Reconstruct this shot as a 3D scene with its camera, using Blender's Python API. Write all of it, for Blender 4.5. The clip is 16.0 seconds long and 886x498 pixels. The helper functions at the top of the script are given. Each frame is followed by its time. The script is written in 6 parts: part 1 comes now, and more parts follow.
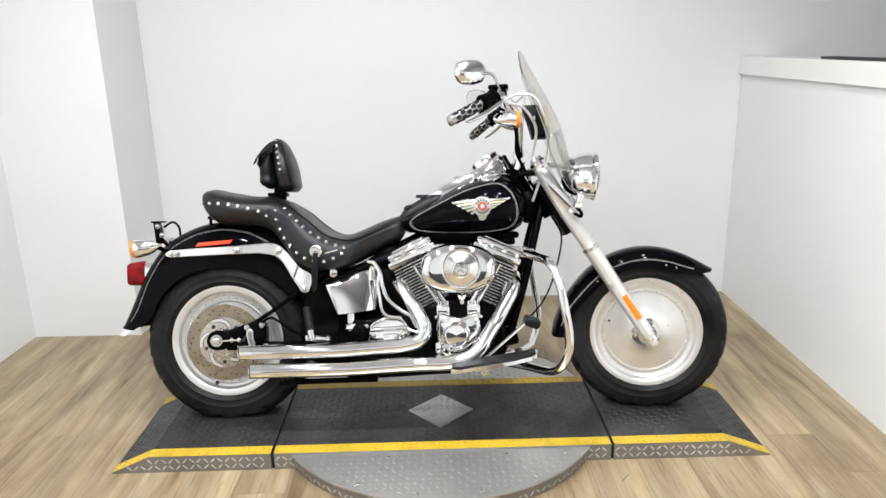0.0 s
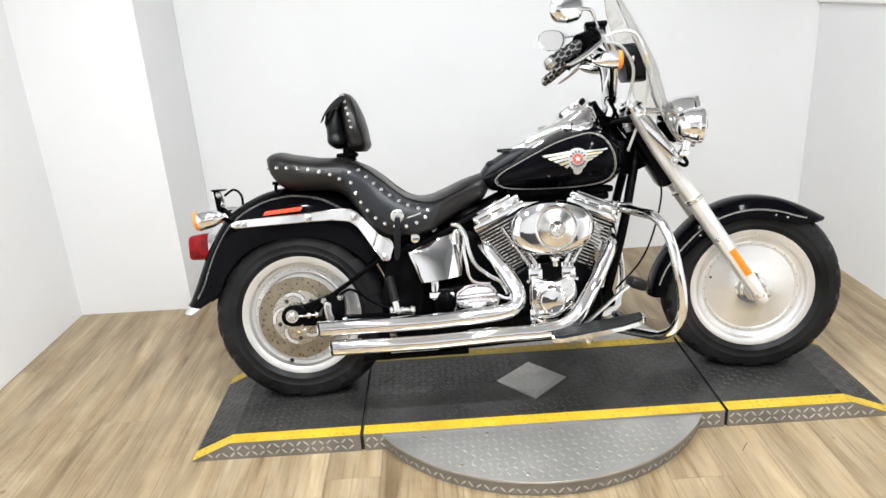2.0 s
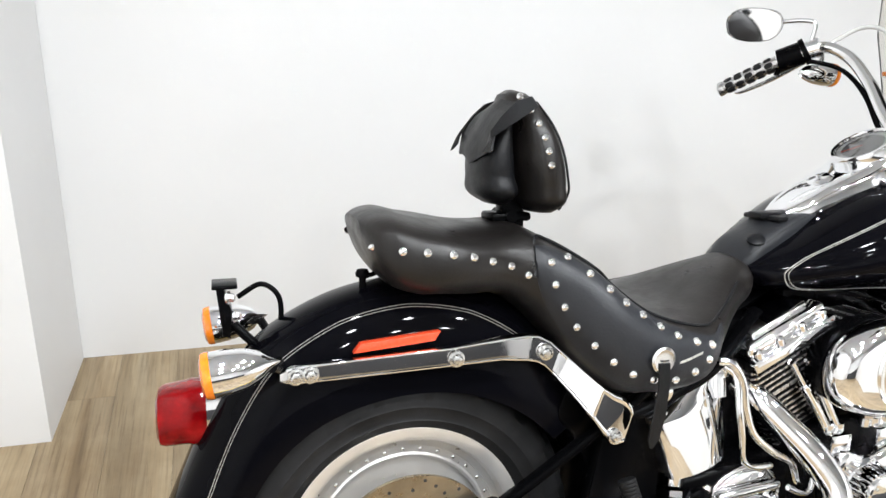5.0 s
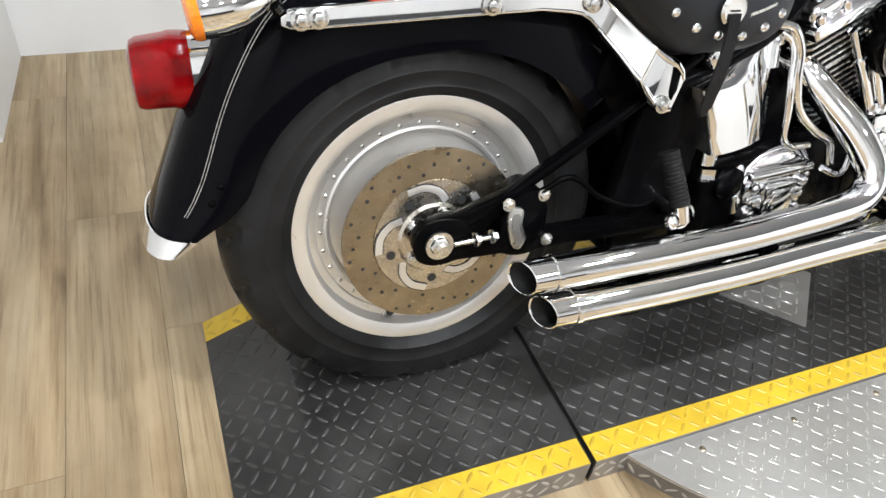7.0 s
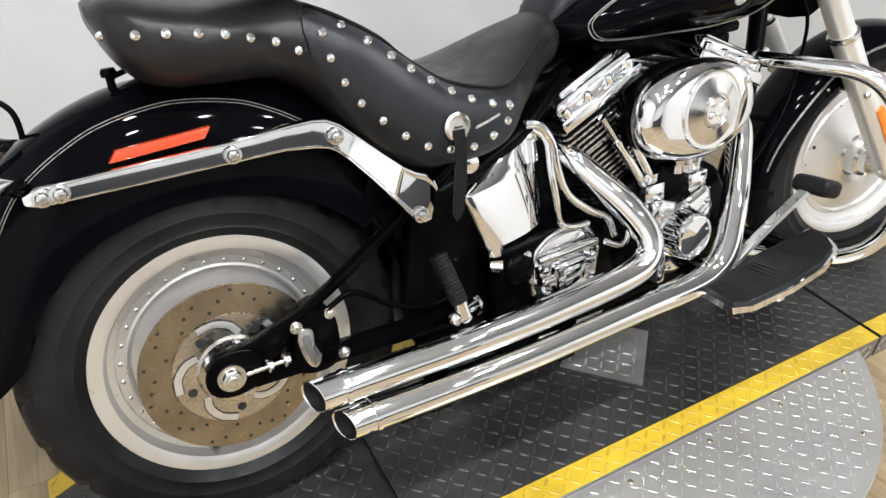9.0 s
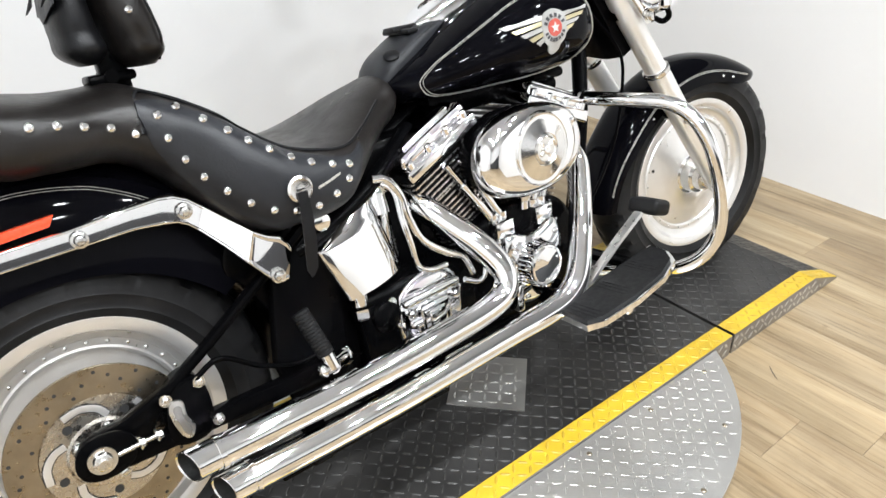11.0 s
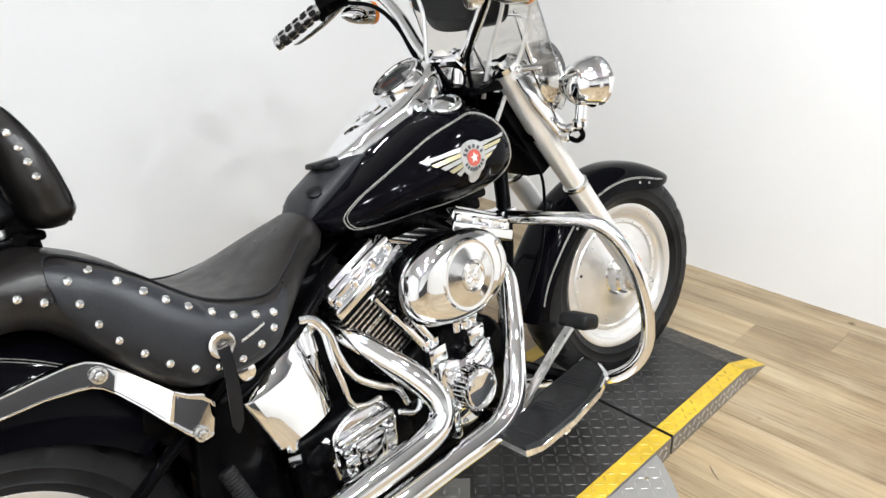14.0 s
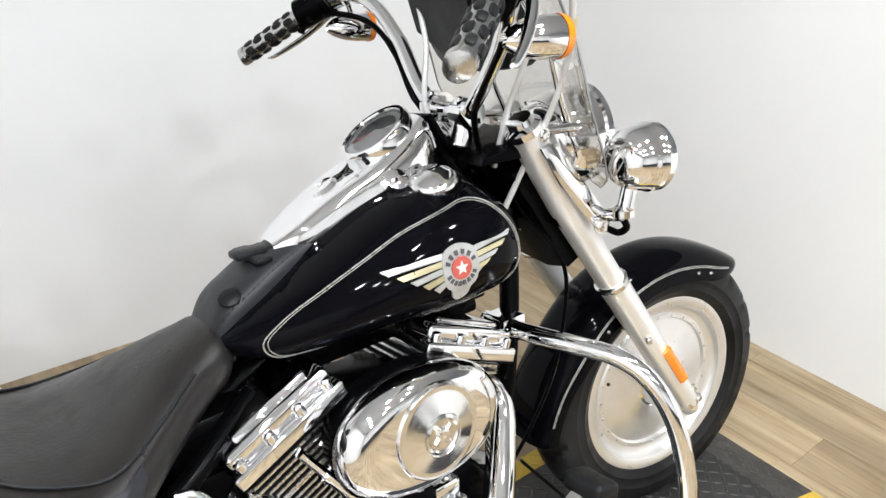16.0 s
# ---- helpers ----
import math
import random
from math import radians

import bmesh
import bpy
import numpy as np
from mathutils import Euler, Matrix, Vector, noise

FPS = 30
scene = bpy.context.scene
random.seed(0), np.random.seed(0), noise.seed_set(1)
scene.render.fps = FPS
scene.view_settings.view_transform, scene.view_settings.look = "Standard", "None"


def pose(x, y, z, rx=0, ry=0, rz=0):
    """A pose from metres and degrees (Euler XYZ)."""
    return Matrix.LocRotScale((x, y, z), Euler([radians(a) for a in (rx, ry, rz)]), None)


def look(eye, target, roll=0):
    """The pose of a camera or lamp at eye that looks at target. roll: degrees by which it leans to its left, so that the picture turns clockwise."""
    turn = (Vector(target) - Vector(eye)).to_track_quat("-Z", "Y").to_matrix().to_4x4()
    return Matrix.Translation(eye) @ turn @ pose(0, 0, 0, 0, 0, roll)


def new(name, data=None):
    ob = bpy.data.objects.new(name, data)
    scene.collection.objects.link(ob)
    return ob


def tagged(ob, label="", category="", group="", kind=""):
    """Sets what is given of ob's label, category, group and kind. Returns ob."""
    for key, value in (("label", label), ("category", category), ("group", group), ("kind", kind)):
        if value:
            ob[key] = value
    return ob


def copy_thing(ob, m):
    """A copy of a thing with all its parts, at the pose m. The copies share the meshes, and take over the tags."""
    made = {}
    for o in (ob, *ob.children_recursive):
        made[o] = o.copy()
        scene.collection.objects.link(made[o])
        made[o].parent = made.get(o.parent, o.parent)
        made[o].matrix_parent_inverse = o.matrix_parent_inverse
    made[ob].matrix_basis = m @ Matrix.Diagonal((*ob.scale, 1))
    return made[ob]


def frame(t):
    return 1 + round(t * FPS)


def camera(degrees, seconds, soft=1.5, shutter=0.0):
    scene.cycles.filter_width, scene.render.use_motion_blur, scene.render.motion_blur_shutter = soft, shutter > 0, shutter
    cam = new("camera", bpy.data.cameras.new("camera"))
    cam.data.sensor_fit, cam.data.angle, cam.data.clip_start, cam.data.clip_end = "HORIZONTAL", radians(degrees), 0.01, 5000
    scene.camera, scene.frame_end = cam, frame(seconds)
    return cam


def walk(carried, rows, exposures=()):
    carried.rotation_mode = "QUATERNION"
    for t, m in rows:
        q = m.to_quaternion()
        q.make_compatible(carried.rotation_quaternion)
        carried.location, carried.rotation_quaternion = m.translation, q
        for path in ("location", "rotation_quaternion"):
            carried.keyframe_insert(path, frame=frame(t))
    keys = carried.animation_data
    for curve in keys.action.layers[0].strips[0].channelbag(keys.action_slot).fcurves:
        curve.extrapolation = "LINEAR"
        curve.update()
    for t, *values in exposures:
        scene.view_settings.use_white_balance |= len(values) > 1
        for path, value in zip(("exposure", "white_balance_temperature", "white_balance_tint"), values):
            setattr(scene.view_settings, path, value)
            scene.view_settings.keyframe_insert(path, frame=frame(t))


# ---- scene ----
cam = camera(63.9, 16.0)
PATH = [
    (0, (0.804, -2.556, 1.459), (0.834, -0.635, 0.904), -1.12),
    (0.5, (0.824, -2.556, 1.468), (0.872, -0.633, 0.919), -0.98),
    (1, (0.827, -2.513, 1.441), (0.762, -0.616, 0.810), 0.47),
    (1.5, (0.684, -2.441, 1.448), (0.735, -0.539, 0.832), -3.03),
    (2, (0.513, -2.331, 1.439), (0.523, -0.452, 0.755), -3.64),
    (2.5, (0.438, -2.113, 1.404), (0.455, -0.200, 0.820), -2.71),
    (3, (0.200, -1.851, 1.379), (0.302, 0.052, 0.771), -1.75),
    (3.5, (-0.020, -1.616, 1.397), (0.274, 0.241, 0.713), 1.36),
    (3.7, (-0.061, -1.529, 1.337), (0.268, 0.322, 0.655), 3.09),
    (5.8, (-0.354, -0.717, 1.290), (0.328, 0.915, 0.357), 4.10),
    (6, (-0.331, -0.729, 1.280), (0.251, 0.865, 0.222), 3.30),
    (6.5, (-0.350, -0.748, 1.190), (0.269, 0.728, -0.009), 4.27),
    (7, (-0.358, -0.789, 1.103), (0.300, 0.554, -0.224), 7.79),
    (7.5, (-0.363, -0.805, 1.104), (0.311, 0.538, -0.216), 5.06),
    (8, (-0.323, -0.824, 1.143), (0.500, 0.497, -0.112), 3.56),
    (8.5, (-0.235, -0.862, 1.188), (0.590, 0.528, 0.010), 2.23),
    (9, (-0.114, -0.917, 1.204), (0.686, 0.514, 0.057), 0.88),
    (9.2, (-0.087, -0.922, 1.204), (0.769, 0.491, 0.077), 2.56),
    (11.3, (-0.053, -1.037, 1.249), (1.029, 0.308, 0.238), -2.02),
    (11.5, (-0.042, -1.040, 1.261), (1.071, 0.280, 0.252), -1.76),
    (12, (-0.036, -1.049, 1.288), (1.175, 0.257, 0.377), -1.88),
    (12.5, (-0.035, -1.052, 1.308), (1.221, 0.258, 0.469), -1.55),
    (13, (-0.026, -1.040, 1.307), (1.230, 0.259, 0.449), -1.71),
    (13.5, (-0.018, -1.019, 1.313), (1.218, 0.308, 0.469), -2.29),
    (14, (-0.006, -1.002, 1.327), (1.228, 0.330, 0.489), -2.45),
    (14.5, (0.019, -1.019, 1.356), (1.290, 0.329, 0.604), -2.66),
    (15, (0.161, -1.038, 1.371), (1.353, 0.394, 0.644), 0.39),
    (15.5, (0.291, -0.953, 1.374), (1.422, 0.447, 0.502), 0.14),
    (16, (0.415, -0.709, 1.375), (1.523, 0.681, 0.458), 1.50),
]
EXPOSURE = [(0.0, 1.70), (2.0, 1.84), (3.5, 1.88), (6.0, 1.92), (7.0, 1.76), (8.0, 1.72), (9.0, 1.60), (11.5, 1.90), (12.5, 1.90), (13.5, 1.86), (14.5, 1.76), (16.0, 1.78)]
walk(cam, [(t, look(eye, target, roll)) for t, eye, target, roll in PATH], EXPOSURE)

# ---------------------------------------------------------------- light
world = bpy.data.worlds.new("world")
scene.world = world
world.use_nodes = True
world.node_tree.nodes["Background"].inputs[0].default_value = (0.9, 0.95, 1.0, 1)
world.node_tree.nodes["Background"].inputs[1].default_value = 0.3


# ---------------------------------------------------------------- materials
def ramp(nt, source, stops):
    r = nt.nodes.new("ShaderNodeValToRGB")
    while len(r.color_ramp.elements) < len(stops):
        r.color_ramp.elements.new(0.5)
    for e, (p, c) in zip(r.color_ramp.elements, stops):
        e.position, e.color = p, (*c, 1)
    nt.links.new(source, r.inputs[0])
    return r.outputs[0]


def tex(nt, scale, detail=4, stretch=(1, 1, 1), coord="Object", rough=0.55):
    tc, mp, nz = (nt.nodes.new(k) for k in ("ShaderNodeTexCoord", "ShaderNodeMapping", "ShaderNodeTexNoise"))
    mp.inputs["Scale"].default_value = stretch
    nz.inputs["Scale"].default_value, nz.inputs["Detail"].default_value, nz.inputs["Roughness"].default_value = scale, detail, rough
    nt.links.new(tc.outputs[coord], mp.inputs[0])
    nt.links.new(mp.outputs[0], nz.inputs["Vector"])
    return nz.outputs[0]


def mat(name, colour, rough=0.5, metal=0.0, vary=0.12, scale=6.0, bump=0.0, bump_scale=60.0, rough_vary=0.08, coat=0.0, stretch=(1, 1, 1), spec=0.5):
    m = bpy.data.materials.new(name)
    m.use_nodes = True
    nt = m.node_tree
    b = nt.nodes["Principled BSDF"]
    n1 = tex(nt, scale, 5, stretch)
    lo, hi = [tuple(max(0, c * (1 + s * vary)) for c in colour) for s in (-1, 1)]
    nt.links.new(ramp(nt, n1, [(0.3, lo), (0.7, hi)]), b.inputs["Base Color"])
    n2 = tex(nt, scale * 4.3, 6, stretch)
    mr = nt.nodes.new("ShaderNodeMapRange")
    mr.inputs[1].default_value, mr.inputs[2].default_value = 0.3, 0.7
    mr.inputs[3].default_value, mr.inputs[4].default_value = max(0.02, rough - rough_vary), rough + rough_vary
    nt.links.new(n2, mr.inputs[0])
    nt.links.new(mr.outputs[0], b.inputs["Roughness"])
    b.inputs["Metallic"].default_value = metal
    b.inputs["Coat Weight"].default_value = coat
    b.inputs["Coat Roughness"].default_value = 0.03
    b.inputs["Specular IOR Level"].default_value = spec
    if bump:
        n3 = tex(nt, bump_scale, 4, stretch)
        bp = nt.nodes.new("ShaderNodeBump")
        bp.inputs["Strength"].default_value, bp.inputs["Distance"].default_value = bump, 0.002
        nt.links.new(n3, bp.inputs["Height"])
        nt.links.new(bp.outputs[0], b.inputs["Normal"])
    return m


def glass(name, colour, rough=0.0, alpha=1.0):
    m = bpy.data.materials.new(name)
    m.use_nodes = True
    b = m.node_tree.nodes["Principled BSDF"]
    b.inputs["Base Color"].default_value = (*colour, 1)
    b.inputs["Roughness"].default_value = rough
    b.inputs["Transmission Weight"].default_value = alpha
    b.inputs["IOR"].default_value = 1.45
    return m


def glow(name, colour, strength):
    m = bpy.data.materials.new(name)
    m.use_nodes = True
    b = m.node_tree.nodes["Principled BSDF"]
    b.inputs["Base Color"].default_value = (0.8, 0.8, 0.8, 1)
    b.inputs["Emission Color"].default_value = (*colour, 1)
    b.inputs["Emission Strength"].default_value = strength
    return m


def plank_mat():
    m = mat("oak_vinyl_plank", (0.40, 0.31, 0.19), 0.38, 0, 0.18, 3.0, 0.12, 90, 0.1, 0, (9, 0.7, 1))
    nt = m.node_tree
    b = nt.nodes["Principled BSDF"]
    info = nt.nodes.new("ShaderNodeObjectInfo")
    tc, add, mp, wv = (nt.nodes.new(k) for k in ("ShaderNodeTexCoord", "ShaderNodeVectorMath", "ShaderNodeMapping", "ShaderNodeTexNoise"))
    mul = nt.nodes.new("ShaderNodeMath")
    mul.operation, mul.inputs[1].default_value = "MULTIPLY", 37.0
    nt.links.new(info.outputs["Random"], mul.inputs[0])
    nt.links.new(tc.outputs["Object"], add.inputs[0])
    nt.links.new(mul.outputs[0], add.inputs[1])
    mp.inputs["Scale"].default_value = (7, 0.8, 1)
    nt.links.new(add.outputs[0], mp.inputs[0])
    wv.inputs["Scale"].default_value, wv.inputs["Detail"].default_value, wv.inputs["Distortion"].default_value = 1.6, 8, 1.1
    nt.links.new(mp.outputs[0], wv.inputs["Vector"])
    grain = ramp(nt, wv.outputs[0], [(0.22, (0.150, 0.103, 0.058)), (0.38, (0.285, 0.215, 0.132)), (0.56, (0.385, 0.305, 0.200)), (0.78, (0.48, 0.40, 0.285))])
    tone = ramp(nt, info.outputs["Random"], [(0.0, (0.90, 0.870, 0.84)), (0.5, (0.985, 0.965, 0.945)), (1.0, (1.07, 1.055, 1.02))])
    mix = nt.nodes.new("ShaderNodeMix")
    mix.data_type, mix.blend_type = "RGBA", "MULTIPLY"
    mix.inputs["Factor"].default_value = 1
    nt.links.new(grain, mix.inputs["A"])
    nt.links.new(tone, mix.inputs["B"])
    knots = nt.nodes.new("ShaderNodeTexVoronoi")
    knots.inputs["Scale"].default_value = 4.2
    nt.links.new(add.outputs[0], knots.inputs["Vector"])
    dark = ramp(nt, knots.outputs["Distance"], [(0.0, (0.20, 0.15, 0.10)), (0.028, (0.45, 0.37, 0.27)), (0.065, (1, 1, 1))])
    mix2 = nt.nodes.new("ShaderNodeMix")
    mix2.data_type, mix2.blend_type = "RGBA", "MULTIPLY"
    mix2.inputs["Factor"].default_value = 1
    nt.links.new(mix.outputs["Result"], mix2.inputs["A"])
    nt.links.new(dark, mix2.inputs["B"])
    fine = ramp(nt, tex(nt, 1.0, 7, (120, 3.5, 1), rough=0.7), [(0.30, (0.55, 0.50, 0.44)), (0.47, (0.95, 0.94, 0.92)), (0.7, (1.10, 1.10, 1.10))])
    mix3 = nt.nodes.new("ShaderNodeMix")
    mix3.data_type, mix3.blend_type = "RGBA", "MULTIPLY"
    mix3.inputs["Factor"].default_value = 1
    streak = ramp(nt, tex(nt, 1.0, 5, (11, 0.55, 1), rough=0.6), [(0.36, (0.76, 0.76, 0.75)), (0.5, (0.95, 0.95, 0.94)), (0.62, (1.06, 1.04, 1.0))])
    mix4 = nt.nodes.new("ShaderNodeMix")
    mix4.data_type, mix4.blend_type = "RGBA", "MULTIPLY"
    mix4.inputs["Factor"].default_value = 1
    nt.links.new(mix2.outputs["Result"], mix4.inputs["A"])
    nt.links.new(streak, mix4.inputs["B"])
    nt.links.new(mix4.outputs["Result"], mix3.inputs["A"])
    nt.links.new(fine, mix3.inputs["B"])
    geo, blot, mix5 = nt.nodes.new("ShaderNodeNewGeometry"), nt.nodes.new("ShaderNodeTexNoise"), nt.nodes.new("ShaderNodeMix")
    blot.inputs["Scale"].default_value, blot.inputs["Detail"].default_value, blot.inputs["Roughness"].default_value = 1.7, 7, 0.62
    nt.links.new(geo.outputs["Position"], blot.inputs["Vector"])
    stain = ramp(nt, blot.outputs[0], [(0.36, (0.74, 0.69, 0.62)), (0.50, (0.97, 0.96, 0.94)), (0.66, (1.06, 1.05, 1.02))])
    mix5.data_type, mix5.blend_type = "RGBA", "MULTIPLY"
    mix5.inputs["Factor"].default_value = 1
    nt.links.new(mix3.outputs["Result"], mix5.inputs["A"])
    nt.links.new(stain, mix5.inputs["B"])
    nt.links.new(mix5.outputs["Result"], b.inputs["Base Color"])
    return m


CHROME = mat("chrome", (0.93, 0.935, 0.95), 0.035, 1, 0.03, 9, 0, 60, 0.015)
CHROME_DULL = mat("worn_chrome", (0.78, 0.77, 0.75), 0.16, 1, 0.06, 12, 0.03, 80, 0.06)
ALU = mat("machined_aluminium", (0.72, 0.71, 0.69), 0.30, 1, 0.06, 14, 0.04, 150, 0.06)
ALU_DISC = mat("matt_wheel_disc", (0.80, 0.79, 0.78), 0.33, 0.80, 0.07, 8, 0.03, 120, 0.06)
SLIDER = mat("silver_fork_slider", (0.86, 0.85, 0.83), 0.33, 0.65, 0.04, 10, 0.02, 120, 0.05)
CARRIER = mat("brown_dusted_alloy", (0.62, 0.58, 0.52), 0.26, 1, 0.14, 22, 0.04, 160, 0.08)
SPUN = mat("spun_chrome", (0.86, 0.86, 0.86), 0.15, 1, 0.05, 30, 0.03, 200, 0.05)
STEEL = mat("brake_steel", (0.38, 0.325, 0.245), 0.32, 1, 0.22, 18, 0.05, 160, 0.08)
BOLT = mat("zinc_bolt", (0.7, 0.7, 0.69), 0.25, 1, 0.08, 40)
PAINT = mat("gloss_black_paint", (0.002, 0.002, 0.003), 0.040, 0, 0.2, 4, 0, 60, 0.02, 0.0, (1, 1, 1), 0.07)
BLACK = mat("black_powder_coat", (0.0016, 0.0016, 0.0019), 0.22, 0, 0.2, 12, 0.04, 200, 0.06, 0.0, (1, 1, 1), 0.045)
FIN = mat("black_cooling_fin", (0.004, 0.004, 0.0045), 0.5, 0.0, 0.2, 20, 0.05, 200)
FIN_EDGE = mat("machined_fin_edge", (0.66, 0.66, 0.66), 0.28, 1, 0.1, 30)
LEATHER = mat("black_leather", (0.0060, 0.0062, 0.0072), 0.40, 0, 0.3, 7, 0.3, 210, 0.08, 0, (1, 1, 1), 0.22)
LEATHER_WORN = mat("smooth_black_leather", (0.0092, 0.0078, 0.0072), 0.36, 0, 0.45, 5, 0.22, 180, 0.10, 0, (1, 1, 1), 0.36)
SKIRT = mat("side_panel_leather", (0.0165, 0.0175, 0.0205), 0.42, 0, 0.35, 6, 0.25, 200, 0.08, 0, (1, 1, 1), 0.30)
RUBBER = mat("tyre_rubber", (0.0105, 0.0105, 0.0110), 0.42, 0, 0.8, 6, 0.14, 120, 0.12, 0, (1, 1, 1), 0.16)
GRIP_METAL = mat("grip_metal", (0.58, 0.58, 0.58), 0.22, 1, 0.1, 40)
GRIP = mat("grip_rubber", (0.006, 0.006, 0.0065), 0.5, 0, 0.2, 20, 0.1, 150, 0.08, 0, (1, 1, 1), 0.25)
SILVER_LINE = mat("silver_pinstripe", (0.50, 0.49, 0.46), 0.3, 0.5, 0.08, 30)
GOLD_LINE = mat("pale_gold_inlay", (0.58, 0.52, 0.33), 0.35, 0.6, 0.08, 30)
BADGE = mat("badge_silver", (0.46, 0.46, 0.45), 0.35, 0.4, 0.08, 50)
BADGE_DARK = mat("badge_dark_lettering", (0.06, 0.06, 0.065), 0.4, 0, 0.1, 50)
BADGE_RED = mat("badge_red", (0.42, 0.08, 0.06), 0.35, 0, 0.1, 50)
BADGE_WHITE = mat("badge_white", (0.52, 0.51, 0.49), 0.4, 0, 0.05, 50)
RED_LENS = mat("red_lens", (0.19, 0.0012, 0.0025), 0.05, 0, 0.5, 30, 0.03, 260, 0.02, 0.0, (1, 1, 1), 0.25)
RED_REFLECTOR = mat("red_reflector", (0.72, 0.07, 0.025), 0.2, 0, 0.15, 160, 0.2, 300, 0.05, 0.5)
AMBER = mat("amber_lens", (0.85, 0.22, 0.01), 0.12, 0, 0.12, 120, 0.1, 300, 0.03, 0.6)
SHIELD = glass("clear_windshield", (0.88, 0.86, 0.82), 0.0)
LENS = glass("lamp_glass", (0.97, 0.97, 0.97), 0.02)
GAUGE = mat("gauge_face", (0.045, 0.045, 0.05), 0.35, 0, 0.1, 30)
GAUGE_RING = mat("gauge_grey_ring", (0.32, 0.33, 0.34), 0.4, 0.3, 0.1, 30)
HOSE = mat("clear_braided_hose", (0.66, 0.66, 0.65), 0.22, 0.2, 0.06, 60, 0.03, 400)
WALL = mat("white_painted_wall", (0.79, 0.79, 0.79), 0.55, 0, 0.02, 1.3, 0.04, 140, 0.05)
WALL_FAR = mat("pale_grey_wall", (0.66, 0.665, 0.67), 0.6, 0, 0.04, 0.8, 0.05, 60)
REFLECTION_BAND = mat("dark_grey_reflection_band", (0.035, 0.036, 0.040), 0.5, 0, 0.15, 0.8, 0.05, 60)
CEILING = mat("ceiling_paint", (0.62, 0.65, 0.69), 0.7, 0, 0.04, 0.7, 0.1, 40)
CAP = mat("white_wall_cap", (0.84, 0.83, 0.81), 0.4, 0, 0.03, 3)
DARK_TRIM = mat("dark_ledge_trim", (0.02, 0.02, 0.02), 0.6, 0, 0.2, 20)
SOOT = mat("sooty_bore", (0.004, 0.004, 0.004), 0.75, 0, 0.3, 40)
SUBFLOOR = mat("dark_subfloor", (0.10, 0.08, 0.06), 0.8, 0, 0.2, 6)
DECK = mat("black_coated_tread_plate", (0.028, 0.027, 0.026), 0.42, 0.2, 0.65, 4, 0.12, 90, 0.10)
TREAD_LUG = mat("polished_tread_lug", (0.50, 0.49, 0.465), 0.34, 0.6, 0.2, 5, 0.04, 120, 0.06)
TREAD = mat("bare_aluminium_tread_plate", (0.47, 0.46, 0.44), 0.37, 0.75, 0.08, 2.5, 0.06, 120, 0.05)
# Darker base than TREAD, for edge plates, rim band and caliper inset.
TREAD_DARK = mat("dark_aluminium_tread_plate", (0.27, 0.26, 0.25), 0.38, 0.7, 0.15, 5, 0.08, 120, 0.06)
LUG = mat("worn_black_tread", (0.038, 0.037, 0.035), 0.42, 0.3, 0.3, 9, 0.08, 120, 0.08)
YELLOW_LUG = mat("worn_yellow_tread", (0.50, 0.335, 0.026), 0.45, 0, 0.3, 20, 0.12, 110, 0.08)
YELLOW = mat("yellow_safety_paint", (0.55, 0.365, 0.022), 0.42, 0, 0.22, 9, 0.12, 110, 0.08)
PLANK = plank_mat()
LAMP_GLOW = glow("downlight_glow", (0.935, 0.97, 1.0), 125.0)


# ---------------------------------------------------------------- mesh tools
def part(name, bm, material, parent=None, label="", m=None, smooth=True, kind=""):
    """Links a bmesh as one mesh object, under a thing or a part."""
    if m is not None:
        bm.transform(m)
    chain, top = {name}, parent
    while top is not None:
        chain.add(top.name.split(".")[0])
        top = top.parent
    if "motorcycle" in chain and not chain & ROUND:
        if m is not None and abs(m.col[0][1]) > 0.02:
            bm.transform(STEER.inverted())
            settle_front(bm)
            bm.transform(STEER)
        else:
            settle(bm, not chain & NARROW)
    bmesh.ops.recalc_face_normals(bm, faces=bm.faces)
    me = bpy.data.meshes.new(name)
    bm.to_mesh(me)
    bm.free()
    me.materials.append(material)
    if smooth:
        me.polygons.foreach_set("use_smooth", [True] * len(me.polygons))
        me.set_sharp_from_angle(angle=radians(38))
    ob = new(name, me)
    ob.parent = parent
    return tagged(ob, label, kind=kind)


def thing(name, label, category, matrix=None, group="", kind=""):
    ob = new(name)
    ob.empty_display_size = 0.1
    if matrix is not None:
        ob.matrix_world = matrix
    return tagged(ob, label, category, group, kind)


def join(*bms):
    a = bms[0]
    for b in bms[1:]:
        me = bpy.data.meshes.new("tmp")
        b.to_mesh(me)
        a.from_mesh(me)
        bpy.data.meshes.remove(me)
        b.free()
    return a


def loft(rings, closed=True, caps=True):
    """A skin over rings of points."""
    bm = bmesh.new()
    vs = [[bm.verts.new(p) for p in r] for r in rings]
    n = len(rings[0])
    for a, b in zip(vs, vs[1:]):
        for i in range(n if closed else n - 1):
            j = (i + 1) % n
            bm.faces.new((a[i], a[j], b[j], b[i]))
    if caps and closed:
        bm.faces.new(vs[0][::-1])
        bm.faces.new(vs[-1])
    return bm


